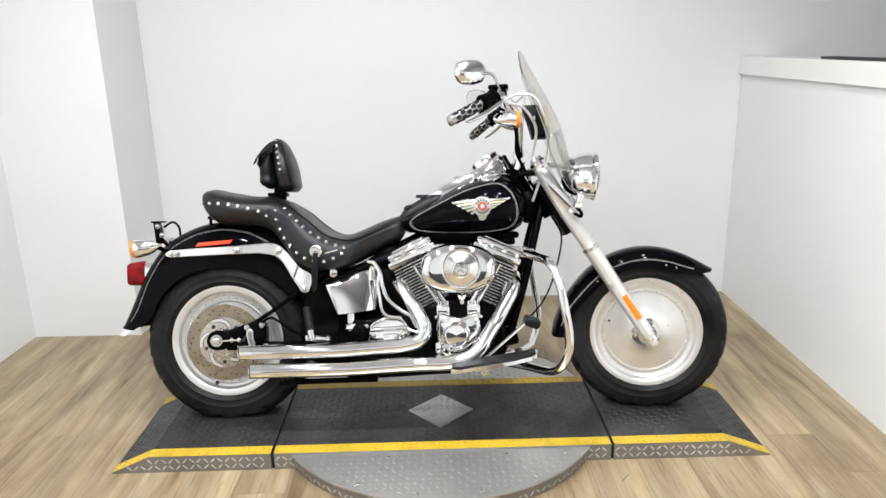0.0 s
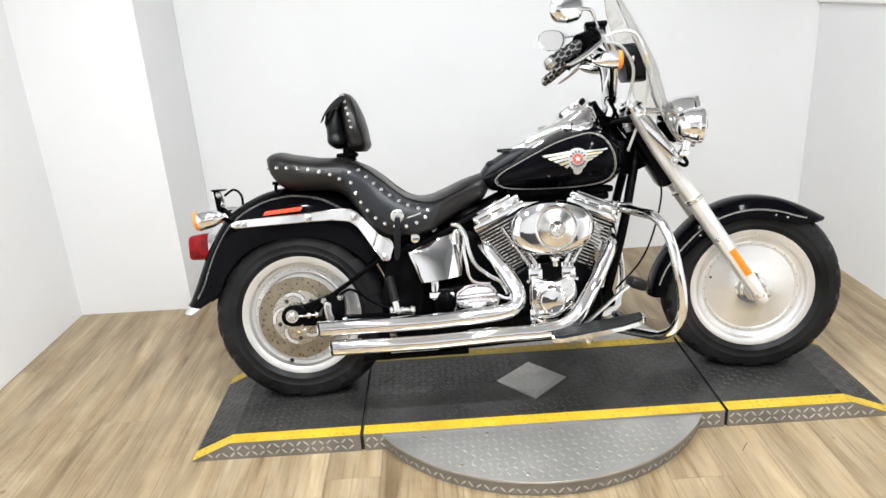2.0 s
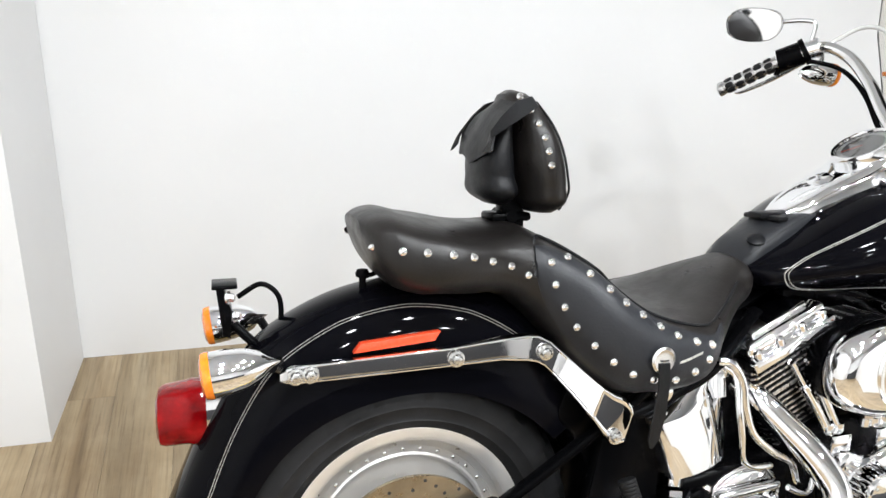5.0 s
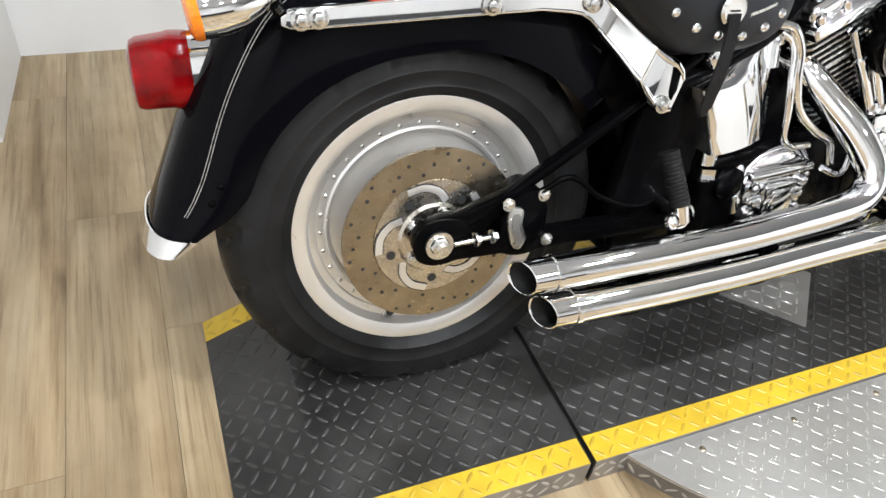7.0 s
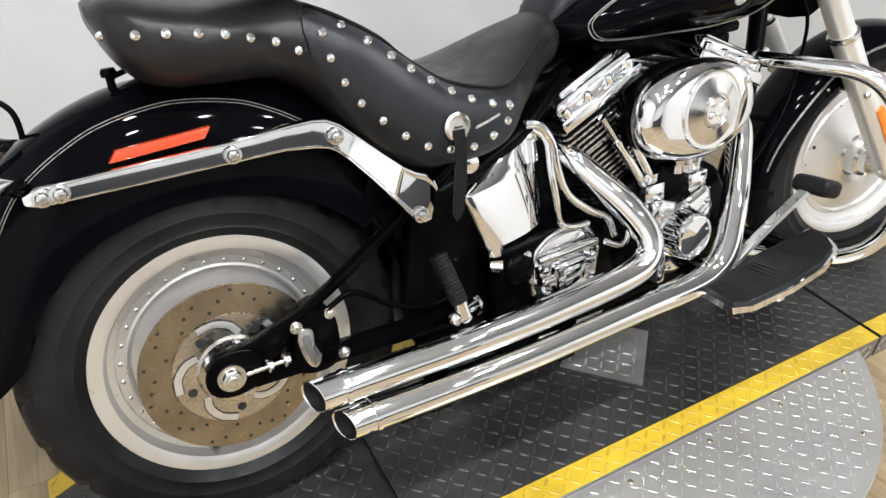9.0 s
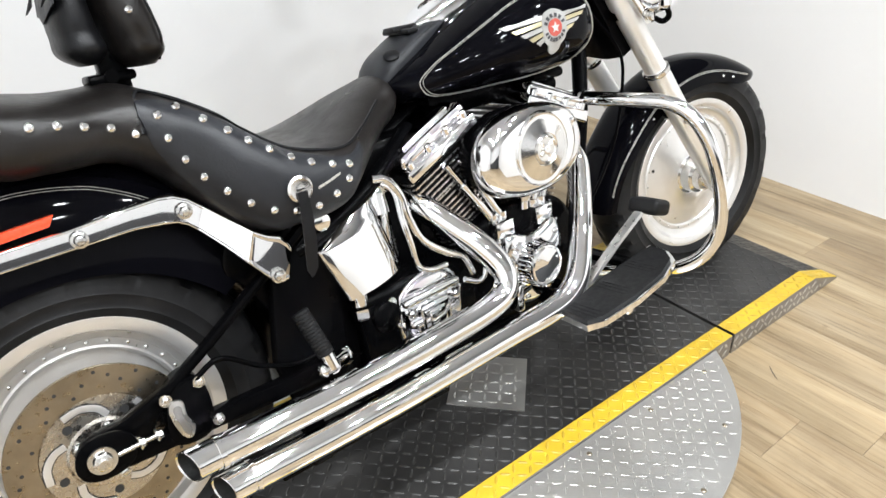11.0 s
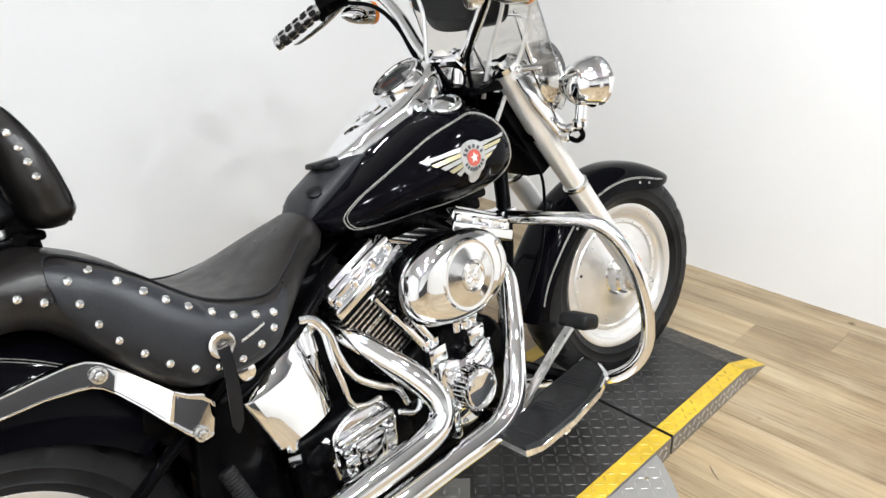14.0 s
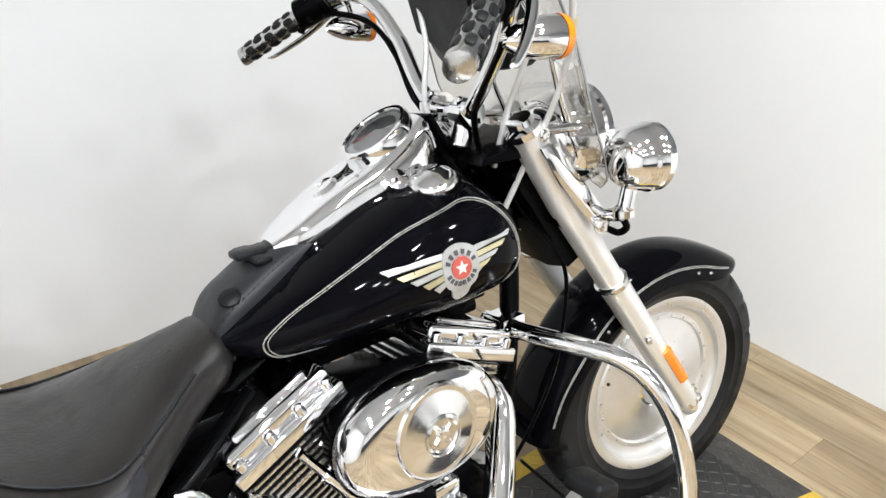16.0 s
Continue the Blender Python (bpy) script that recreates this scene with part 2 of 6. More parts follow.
def lathe(profile, origin, axis, segs=48, close=False, angle=2 * math.pi):
    """profile: (radius, distance along the axis) from start to end."""
    z = Vector(axis).normalized()
    x = (Vector((0, 0, 1)) if abs(z.z) < 0.9 else Vector((1, 0, 0))).cross(z).normalized()
    y = z.cross(x)
    o = Vector(origin)
    rings = []
    for k in range(segs):
        a = angle * k / segs
        d = x * math.cos(a) + y * math.sin(a)
        rings.append([o + d * r + z * h for r, h in profile])
    bm = bmesh.new()
    vs = [[bm.verts.new(p) for p in r] for r in rings]
    n = len(profile)
    for k in range(segs):
        a, b = vs[k], vs[(k + 1) % segs]
        for i in range(n if close else n - 1):
            j = (i + 1) % n
            bm.faces.new((a[i], a[j], b[j], b[i]))
    bmesh.ops.remove_doubles(bm, verts=bm.verts, dist=1e-5)
    return bm


def smooth_path(points, steps=8):
    """A Catmull-Rom curve through the points."""
    p = [Vector(q) for q in points]
    p = [2 * p[0] - p[1]] + p + [2 * p[-1] - p[-2]]
    out = []
    for i in range(1, len(p) - 2):
        for k in range(steps):
            t = k / steps
            out.append(0.5 * (2 * p[i] + (p[i + 1] - p[i - 1]) * t + (2 * p[i - 1] - 5 * p[i] + 4 * p[i + 1] - p[i + 2]) * t * t
                              + (3 * p[i] - p[i - 1] - 3 * p[i + 1] + p[i + 2]) * t ** 3))
    return out + [p[-2]]


def tube(points, r, segs=16, steps=8, ends=None, curved=True):
    """A round bar along a path; r is a radius or a list of radii at the given points."""
    path = smooth_path(points, steps) if curved else [Vector(q) for q in points]
    n = len(path)
    radii = [r] * n if not isinstance(r, (list, tuple)) else list(np.interp(np.linspace(0, 1, n), np.linspace(0, 1, len(r)), r))
    rings, up = [], None
    for i, c in enumerate(path):
        d = (path[min(i + 1, n - 1)] - path[max(i - 1, 0)]).normalized()
        if up is None:
            up = Vector((0, 1, 0)) if abs(d.y) < 0.9 else Vector((1, 0, 0))
        side = d.cross(up).normalized()
        up = side.cross(d).normalized()
        rings.append([c + (side * math.cos(a) + up * math.sin(a)) * radii[i] for a in (2 * math.pi * k / segs for k in range(segs))])
    return loft(rings)


def rod(a, b, r, segs=16):
    return tube([a, b], r, segs, curved=False)


def pipe_end(points, r, wall=0.002, depth=0.12, segs=28, steps=8):
    """A hollow pipe, open at its first point."""
    path = smooth_path(points, steps)
    bm = tube(points, r, segs, steps)
    bmesh.ops.delete(bm, geom=[f for f in bm.faces if len(f.verts) > 4 and (f.calc_center_median() - path[0]).length < 0.01], context="FACES")
    d = (path[1] - path[0]).normalized()
    inner = lathe([(r, 0), (r - wall * 0.5, -0.001), (r - wall, 0), (r - wall, depth), (0.0001, depth)], path[0], d, segs)
    return join(bm, inner)


def box(x0, x1, y0, y1, z0, z1, bevel=0.0, segs=2):
    bm = bmesh.new()
    bmesh.ops.create_cube(bm, size=1, matrix=Matrix.Translation(((x0 + x1) / 2, (y0 + y1) / 2, (z0 + z1) / 2)) @ Matrix.Diagonal((x1 - x0, y1 - y0, z1 - z0, 1)))
    if bevel:
        bmesh.ops.bevel(bm, geom=bm.edges[:], offset=bevel, segments=segs, affect="EDGES", profile=0.5)
    return bm


def slab(outline, y0, y1, bevel=0.0, segs=2):
    """An upright plate: an outline in x and z, drawn through from y0 to y1."""
    bm = bmesh.new()
    vs = [bm.verts.new((x, y0, z)) for x, z in outline]
    f = bm.faces.new(vs)
    r = bmesh.ops.extrude_face_region(bm, geom=[f])
    bmesh.ops.translate(bm, verts=[v for v in r["geom"] if isinstance(v, bmesh.types.BMVert)], vec=(0, y1 - y0, 0))
    if bevel:
        caps = [e for e in bm.edges if abs(e.verts[0].co.y - e.verts[1].co.y) < 1e-6]
        bmesh.ops.bevel(bm, geom=caps, offset=bevel, segments=segs, affect="EDGES", profile=0.5)
    return bm


def flat(outline, z0, z1, bevel=0.0):
    """A level plate: an outline in x and y, drawn through from z0 to z1."""
    bm = slab(outline, 0, 1)
    for v in bm.verts:
        x, t, y = v.co
        v.co = (x, y, z0 + (z1 - z0) * t)
    if bevel:
        bmesh.ops.bevel(bm, geom=[e for e in bm.edges if abs(e.verts[0].co.z - e.verts[1].co.z) < 1e-6], offset=bevel, segments=2, affect="EDGES", profile=0.5)
    return bm


def round_outline(points, steps=6):
    """A closed smooth outline through points in a plane."""
    p = [Vector((*q, 0)) for q in points]
    n = len(p)
    out = []
    for i in range(n):
        a, b, c, d = p[i - 1], p[i], p[(i + 1) % n], p[(i + 2) % n]
        for k in range(steps):
            t = k / steps
            q = 0.5 * (2 * b + (c - a) * t + (2 * a - 5 * b + 4 * c - d) * t * t + (3 * b - a - 3 * c + d) * t ** 3)
            out.append((q.x, q.y))
    return out


def dome(centre, normal, r, h, segs=12):
    """A rounded nail head."""
    return lathe([(r, 0), (r * 0.94, h * 0.35), (r * 0.7, h * 0.75), (r * 0.35, h * 0.96), (0.00001, h)], centre, normal, segs)


def bolt_head(centre, normal, r, h, washer=True):
    bm = lathe([(r, 0), (r, h), (r * 0.8, h * 1.15), (0.00001, h * 1.15)], centre, normal, 6)
    if washer:
        bm = join(bm, lathe([(r * 1.5, -0.001), (r * 1.5, h * 0.25), (r, h * 0.25)], centre, normal, 18))
    return bm


class Body:
    """A hull along x: at each station the middle's height, half height, half width and squareness."""

    def __init__(self, rows, y=0.0):
        self.rows, self.y = np.array(rows, float), y

    def at(self, x):
        r = self.rows
        return [float(np.interp(x, r[:, 0], r[:, k])) for k in range(1, 5)]

    def ring(self, x, n=40):
        zc, hh, hw, p = self.at(x)
        out = []
        for k in range(n):
            a = 2 * math.pi * k / n
            ca, sa = math.cos(a), math.sin(a)
            out.append((x, self.y + hw * math.copysign(abs(ca) ** (2 / p), ca), zc + hh * math.copysign(abs(sa) ** (2 / p), sa)))
        return out

    def side(self, x, z, out=0.0, sign=-1):
        """The point of the hull's flank at x and z, and the outward direction there."""
        zc, hh, hw, p = self.at(x)
        u = max(-0.985, min(0.985, (z - zc) / hh))
        y = hw * (1 - abs(u) ** p) ** (1 / p)
        n = Vector((0, sign * (y / hw) ** (p - 1) / hw, math.copysign(abs(u) ** (p - 1), u) / hh)).normalized()
        return Vector((x, self.y + sign * y, z)) + n * out, n

    def mesh(self, steps=48, n=40):
        r = self.rows[:, 0]
        ts = np.linspace(0, 1, steps)
        xs = r[0] + (r[-1] - r[0]) * (0.5 - 0.5 * np.cos(np.pi * ts))
        return loft([self.ring(x, n) for x in xs])


def smooth_rows(rows, n=60):
    """Rows of numbers made into a finer, smooth run."""
    rows = np.array(rows, float)
    t = np.r_[0, np.cumsum(np.abs(np.diff(rows[:, 0])))]
    tt = np.linspace(0, t[-1], n)
    out = np.empty((n, rows.shape[1]))
    m = np.gradient(rows, t, axis=0)
    for i, s in enumerate(tt):
        k = min(max(np.searchsorted(t, s) - 1, 0), len(t) - 2)
        h = t[k + 1] - t[k]
        u = (s - t[k]) / h
        out[i] = ((2 * u ** 3 - 3 * u ** 2 + 1) * rows[k] + (u ** 3 - 2 * u ** 2 + u) * h * m[k] + (-2 * u ** 3 + 3 * u ** 2) * rows[k + 1] + (u ** 3 - u ** 2) * h * m[k + 1])
    return out

# ---------------------------------------------------------------- the room
X0, X1, YB, YF, ZC = -1.50, 2.60, 1.445, -5.2, 3.0


def wall(name, a, b, thick, z0, z1, material, label, category="wall", bevel=0.0):
    """A wall with its inner face from a to b on the plan; its body lies to the left of that way."""
    a, b = Vector((*a, 0)), Vector((*b, 0))
    d = (b - a).normalized()
    n = Vector((-d.y, d.x, 0))
    m = Matrix.Translation(a) @ Matrix((d, n, (0, 0, 1))).transposed().to_4x4()
    return tagged(part(name, box(0, (b - a).length, 0, thick, z0, z1, bevel), material, smooth=False, m=m), label, category, kind="structure")


wall("wall_back", (-1.50, 1.447), (5.0, 1.428), 0.12, 0, ZC, WALL, "smooth white painted wall behind the motorcycle")
wall("wall_left", (-1.46, -5.2), (-1.316, 1.02), 0.12, 0, ZC, WALL, "smooth white painted side wall")
wall("wall_front", (5.2, YF), (-2.3, YF), 0.12, 0.76, ZC, WALL_FAR, "pale wall on the far side of the showroom")
# Unseen dark strip under the pale wall, added to darken reflections in the chrome.
wall("wall_front_dado", (5.2, YF), (-2.3, YF), 0.12, 0, 0.76, REFLECTION_BAND, "unseen dark band low on the far wall, added for dark chrome reflections")
wall("wall_far_right", (5.0, 1.55), (5.0, YF), 0.12, 0, ZC, WALL_FAR, "grey wall beyond the partition")
tagged(part("wall_column", flat([(-1.44, 0.998), (-0.755, 0.985), (-0.732, 1.440), (-1.44, 1.442)], 0, ZC), WALL, smooth=False), "white boxed-out column in the corner of the room", "wall", kind="structure")
PA, PB = Vector((2.531, 1.432)), Vector((2.44, -5.2))
PD = (PB - PA).normalized()
PN = Vector((-PD.y, PD.x))
wall("wall_partition", PA, PB, 0.14, 0, 1.268, WALL, "low white partition wall beside the motorcycle")
wall("partition_cap", PA - PN * 0.02 + PD * 0.003, PB, 0.19, 1.268, 1.362, CAP, "white boxed cap along the top of the partition", "trim", 0.004)
wall("partition_ledge", PA + PN * 0.03 + PD * 0.75, PB, 0.07, 1.364, 1.374, DARK_TRIM, "dark strip lying along the partition cap", "trim", 0.003)
tagged(part("ceiling", box(-2.4, 5.32, YF - 0.12, 1.75, ZC, ZC + 0.1), CEILING, smooth=False), "plain pale ceiling", "ceiling", kind="structure")


def downlight(x, y):
    o = thing("ceiling_downlight", "round white ceiling downlight, lit", "light", Matrix.Translation((x, y, ZC)), "ceiling downlights")
    part("trim", lathe([(0.105, 0), (0.105, -0.012), (0.085, -0.016), (0.085, 0)], (0, 0, 0), (0, 0, 1), 28), CAP, o)
    part("lens", lathe([(0.084, -0.006), (0.00001, -0.006)], (0, 0, 0), (0, 0, 1), 28), LAMP_GLOW, o)
    return o


first = downlight(-0.35, -0.75)
for k, (x, y) in enumerate([(x, y) for y in (-0.75, -1.9, -3.3) for x in (-0.35, 0.65, 1.65)][1:]):
    copy_thing(first, Matrix.Translation((x, y, ZC)))

# ---------------------------------------------------------------- the tread-plate stand
HP = 0.063          # height of its deck
YN, YFAR = -0.308, 0.238


def lugs(points, z, size=0.0262, slope=None):
    """Raised lens-shaped treads, alternating two ways."""
    verts, faces = [], []
    for x, y, way in points:
        c, s = math.cos(way), math.sin(way)
        base = len(verts)
        zz = z if slope is None else slope(x)
        dz = 0 if slope is None else slope(x + 0.01) - zz
        for u, w, h in ((-1, 0, 0), (-0.45, -0.27, 0), (0.45, -0.27, 0), (1, 0, 0), (0.45, 0.27, 0), (-0.45, 0.27, 0), (-0.5, 0, 1), (0.5, 0, 1)):
            px, py = size * 0.5 * (u * c - w * s), size * 0.5 * (u * s + w * c)
            verts.append((x + px, y + py, zz + dz * 100 * px + 0.0016 * h))
        faces += [tuple(base + i for i in f) for f in ((0, 1, 6), (1, 2, 7, 6), (2, 3, 7), (3, 4, 7), (4, 5, 6, 7), (5, 0, 6))]
    me = bpy.data.meshes.new("tread")
    me.from_pydata(verts, [], faces)
    return me


def tread_points(x0, x1, y0, y1, keep=lambda x, y: True, pitch=0.0250):
    out, n = [], 0
    for i in range(int((x1 - x0) / pitch)):
        for j in range(int((y1 - y0) / pitch)):
            x, y = x0 + (i + 0.5) * pitch, y0 + (j + 0.5) * pitch
            if keep(x, y):
                out.append((x, y, radians(45 if (i + j) % 2 else -45) + random.uniform(-0.04, 0.04)))
    return out


def treads(parent, points, z, material, slope=None):
    ob = new("tread_pattern", lugs(points, z, slope=slope))
    ob.data.materials.append(material)
    ob.parent = parent
    return tagged(ob, kind="stuff")


def deck_section(name, x0, x1, slope_from=None, slope_to=None, label=""):
    """One deck section; slope_from, slope_to: where its outer end runs down to the floor."""
    o = thing(name, label, "platform", Matrix.Identity(4), "deck sections of the stand")
    if slope_from is None:
        prof = [(x0, 0), (x0, HP), (x1, HP), (x1, 0)]
        top = lambda x: HP
    elif slope_to < slope_from:
        prof = [(slope_to, 0.0), (slope_to, 0.004), (slope_from, HP), (x1, HP), (x1, 0)]
        top = lambda x: HP if x > slope_from else 0.004 + (HP - 0.004) * (x - slope_to) / (slope_from - slope_to)
    else:
        prof = [(x0, 0), (x0, HP), (slope_from, HP), (slope_to, 0.004), (slope_to, 0.0)]
        top = lambda x: HP if x < slope_from else 0.004 + (HP - 0.004) * (slope_to - x) / (slope_to - slope_from)
    part("deck", slab(prof, YN + 0.004, YFAR - 0.004), DECK, o, smooth=False)
    part("edge_plate", slab(prof, YN, YN + 0.0035), TREAD_DARK, o, "bare aluminium tread-plate edge", smooth=False)
    part("edge_plate", slab(prof, YFAR - 0.0035, YFAR), TREAD_DARK, o, "bare aluminium tread-plate edge", smooth=False)
    xs = [p[0] for p in prof if p[1] > 0.001]
    for ya, yb in ((YN + 0.001, YN + 0.052), (YFAR - 0.052, YFAR - 0.001)):
        bm = bmesh.new()
        rows = []
        for x in sorted(set(xs)):
            z = top(x) + 0.0012
            rows.append([bm.verts.new((x, y, z + dz)) for y, dz in ((ya, -0.001), (ya, 0), (yb, 0), (yb, -0.001))])
        for a, b in zip(rows, rows[1:]):
            for i in range(3):
                bm.faces.new((a[i], a[i + 1], b[i + 1], b[i]))
        part("yellow_stripe", bm, YELLOW, o, "yellow painted safety stripe", smooth=False)
        treads(o, tread_points(min(xs), max(xs), ya, yb), 0, YELLOW_LUG, lambda x: top(x) + 0.0012)
    treads(o, tread_points(min(xs), max(xs), YN + 0.054, YFAR - 0.054), 0, LUG, top)
    side = lugs([(x, z, a) for x, z, a in tread_points(min(xs), max(xs), 0.006, HP - 0.004, lambda x, z: z < top(x) - 0.012)], 0)
    for v in side.vertices:
        v.co = (v.co.x, YN - v.co.z, v.co.y)
    ob = new("edge_tread_pattern", side)
    side.materials.append(TREAD_LUG)
    ob.parent = o
    tagged(ob, kind="stuff")
    return o


deck_section("loading_platform", -0.362, 0.208, -0.227, -0.362, "black tread-plate deck end under the rear wheel")
middle = deck_section("loading_platform", 0.2195, 1.4315, label="black tread-plate deck with yellow edges under the engine")
deck_section("loading_platform", 1.4425, 2.014, 1.858, 2.014, "black tread-plate deck end under the front wheel")
for x in (0.214, 1.437):
    tagged(part("deck_joint", box(x - 0.005, x + 0.005, YN + 0.01, YFAR - 0.01, 0.0, HP - 0.012), DARK_TRIM, smooth=False), "dark gap between two deck sections", "joint", kind="structure")
DIA = [(0.693, -0.027), (0.818, -0.161), (0.952, -0.031), (0.828, 0.100)]
dia = part("inlay_plate", flat(DIA, HP + 0.0005, HP + 0.004), TREAD, middle, "bare aluminium diamond-shaped tread plate", smooth=False)


def in_diamond(x, y):
    s = [(b[0] - a[0]) * (y - a[1]) - (b[1] - a[1]) * (x - a[0]) for a, b in zip(DIA, DIA[1:] + DIA[:1])]
    return min(s) > 0.002


treads(dia, tread_points(0.69, 0.97, -0.18, 0.11, in_diamond), HP + 0.004, TREAD_LUG)

XC, YC, RT = 0.819, 0.032, 0.635
table = thing("turntable", "round bare aluminium tread-plate turntable beneath the decks", "turntable", Matrix.Identity(4))
for sign, edge in ((-1, YN - 0.002), (1, YFAR + 0.002)):
    a0 = math.asin((edge - YC) / RT)
    arc = [(XC + RT * math.cos(a), YC + RT * math.sin(a)) for a in np.linspace(a0, -math.pi - a0 if sign < 0 else math.pi - a0, 60)]
    part("top_plate", flat(arc, 0.049, 0.057, 0.001), TREAD, table, smooth=False)
    inner = [(XC + (RT - 0.01) * math.cos(a), YC + (RT - 0.01) * math.sin(a)) for a in np.linspace(a0, -math.pi - a0 if sign < 0 else math.pi - a0, 60)]
    part("rim_band", flat(inner, 0.0, 0.048), TREAD_DARK, table, smooth=False)
    treads(table, tread_points(0.19, 1.52, -0.64 if sign < 0 else edge + 0.005, edge - 0.005 if sign < 0 else 0.68,
                               lambda x, y: (x - XC) ** 2 + (y - YC) ** 2 < (RT - 0.015) ** 2), 0.057, TREAD_LUG)
    rb = RT - 0.0095
    a_start, a_end = (-math.pi - a0, a0) if sign < 0 else (a0, math.pi - a0)
    band = lugs(tread_points(a_start * rb, a_end * rb, 0.004, 0.047), 0)
    for v in band.vertices:
        a, rad = v.co.x / rb, rb + v.co.z
        v.co = (XC + rad * math.cos(a), YC + rad * math.sin(a), v.co.y)
    band.materials.append(TREAD_LUG)
    ob = new("rim_tread_pattern", band)
    ob.parent = table
    tagged(ob, kind="stuff")
for x, y in [(0.42 + 0.21 * k, YN - 0.032) for k in range(5)] + [(XC + 0.60 * math.cos(a), YC + 0.60 * math.sin(a)) for a in (radians(d) for d in (-58, -78, -98, -118))]:
    part("plate_screw", join(dome((x, y, 0.057), (0, 0, 1), 0.0065, 0.003, 12), lathe([(0.003, 0.0031), (0.0001, 0.0031)], (x, y, 0.057), (0, 0, 1), 6)), STEEL, table)

# ---------------------------------------------------------------- the motorcycle
# Its own axes: x ahead from the rear axle, y to its left, z up from the tyres' contact line; it leans to its left.
BIKE = Matrix.Translation((0, 0.010, 0.048)) @ Matrix.Rotation(radians(-0.5), 4, "Z") @ Matrix.Rotation(radians(-13.0), 4, "X")
bike = thing("motorcycle", "black cruiser motorcycle with chrome engine, studded leather seat and windshield", "motorcycle", BIKE)
AXIS = Vector((-math.sin(radians(32)), 0, math.cos(radians(32))))
HEAD = Vector((1.165, 0, 0.885))
STEER = Matrix.Translation(HEAD) @ Matrix.Rotation(radians(-9), 4, AXIS) @ Matrix.Translation(-HEAD)
MIRROR = Matrix.Diagonal((1, -1, 1, 1))
REAR, FRONT = Vector((0.0, 0, 0.310)), Vector((1.637, 0, 0.313))


ROUND = {"rear_wheel", "front_wheel", "front_fender", "seat", "backrest", "fuel_tank", "dash_console", "tank_bib", "rear_fender", "fender_strut", "side_reflector", "rear_turn_signal", "tail_light", "oil_tank"}      # drawn at full truth
NARROW = {"dash_console", "backrest", "tail_light", "plate_bracket", "tail_cable", "tank_bib", "steering_neck", "neck_cover", "frame_backbone"}      # on the middle plane


def settle(bm, wide):
    """Brings the machine's drawing to its true length and width; the flanks stand out further the higher they are."""
    for v in bm.verts:
        x, y, z = v.co
        if wide:
            y += math.copysign(0.042 * max(0, z) * min(1, max(0, (x - 0.05) / 0.3)) * min(1, abs(y) / 0.12), y)
        v.co = (x * 0.957 if x > 0 else x, y, z + 0.012 * min(1, max(0, (x - 0.5) / 0.3)))


def settle_front(bm):
    """The same for what turns with the fork: its rake and height."""
    for v in bm.verts:
        x, y, z = v.co
        v.co = (x - 0.013 - 0.045 * min(1, max(0, (z - 0.3) / 0.5)) + 0.015 * min(1, max(0, (z - 1.0) / 0.1)), y, z + 0.015)


def both(name, make, material, parent=None, label="", steer=False, smooth=True):
    """The same part on the right side and on the left."""
    obs = []
    for m in (Matrix.Identity(4), MIRROR):
        obs.append(part(name, make(), material, parent or bike, label, (STEER @ m) if steer else m, smooth))
    return obs


def one(name, bm, material, parent=None, label="", steer=False, smooth=True):
    return part(name, bm, material, parent or bike, label, STEER if steer else None, smooth)


# -- wheels
def tyre(c, r, hw, bead=0.207, turn=None):
    prof = [(bead, -hw * 0.70), (bead + 0.010, -hw * 0.84), (bead + 0.024, -hw * 0.955), (bead + 0.026, -hw * 0.985), (bead + 0.029, -hw * 0.965), (bead + 0.046, -hw), (bead + 0.050, -hw * 1.02), (bead + 0.054, -hw * 0.998), (r - 0.032, -hw * 0.97), (r - 0.018, -hw * 0.84),
            (r - 0.0085, -hw * 0.62), (r - 0.0035, -hw * 0.38), (r, -hw * 0.12)]
    prof = prof + [(a, -b) for a, b in prof[::-1]]
    bm = lathe(prof, c, (0, 1, 0), 200)
    # tread grooves: slanted cuts in the shoulder and crown
    for v in bm.verts:
        d = v.co - c
        rad = math.hypot(d.x, d.z)
        if rad > r - 0.02:
            a = math.atan2(d.z, d.x) / (2 * math.pi) * 200
            u = abs(d.y) / hw
            ph = (a + (6 if d.y > 0 else 0) + 6 * u) % 10
            if ph < 2.01 and 0.2 < u < 0.95:
                v.co = c + Vector((d.x * (rad - 0.011) / rad, d.y, d.z * (rad - 0.011) / rad))
    # pressed flat where it carries the weight
    at = BIKE if turn is None else BIKE @ turn
    back = at.inverted()
    for v in bm.verts:
        w = at @ v.co
        if w.z < HP + 0.003:
            w.y += math.copysign(0.4 * (HP + 0.003 - w.z), v.co.y)
            w.z = HP + 0.003
            v.co = back @ w
    return bm


rear_wheel = one("rear_wheel", lathe([(0.060, -0.055), (0.060, 0.055)], REAR, (0, 1, 0), 32), ALU)
part("tyre", tyre(REAR, 0.320, 0.076), RUBBER, rear_wheel, "black road tyre with slanted tread grooves")
RIM = [(0.224, -0.050), (0.234, -0.056), (0.236, -0.060), (0.232, -0.063), (0.222, -0.063), (0.207, -0.058), (0.203, -0.050), (0.200, -0.040), (0.188, -0.038), (0.186, -0.034),
       (0.172, -0.033), (0.168, -0.036), (0.163, -0.035), (0.160, -0.026), (0.10, -0.030), (0.055, -0.036), (0.052, -0.055), (0.0001, -0.055)]
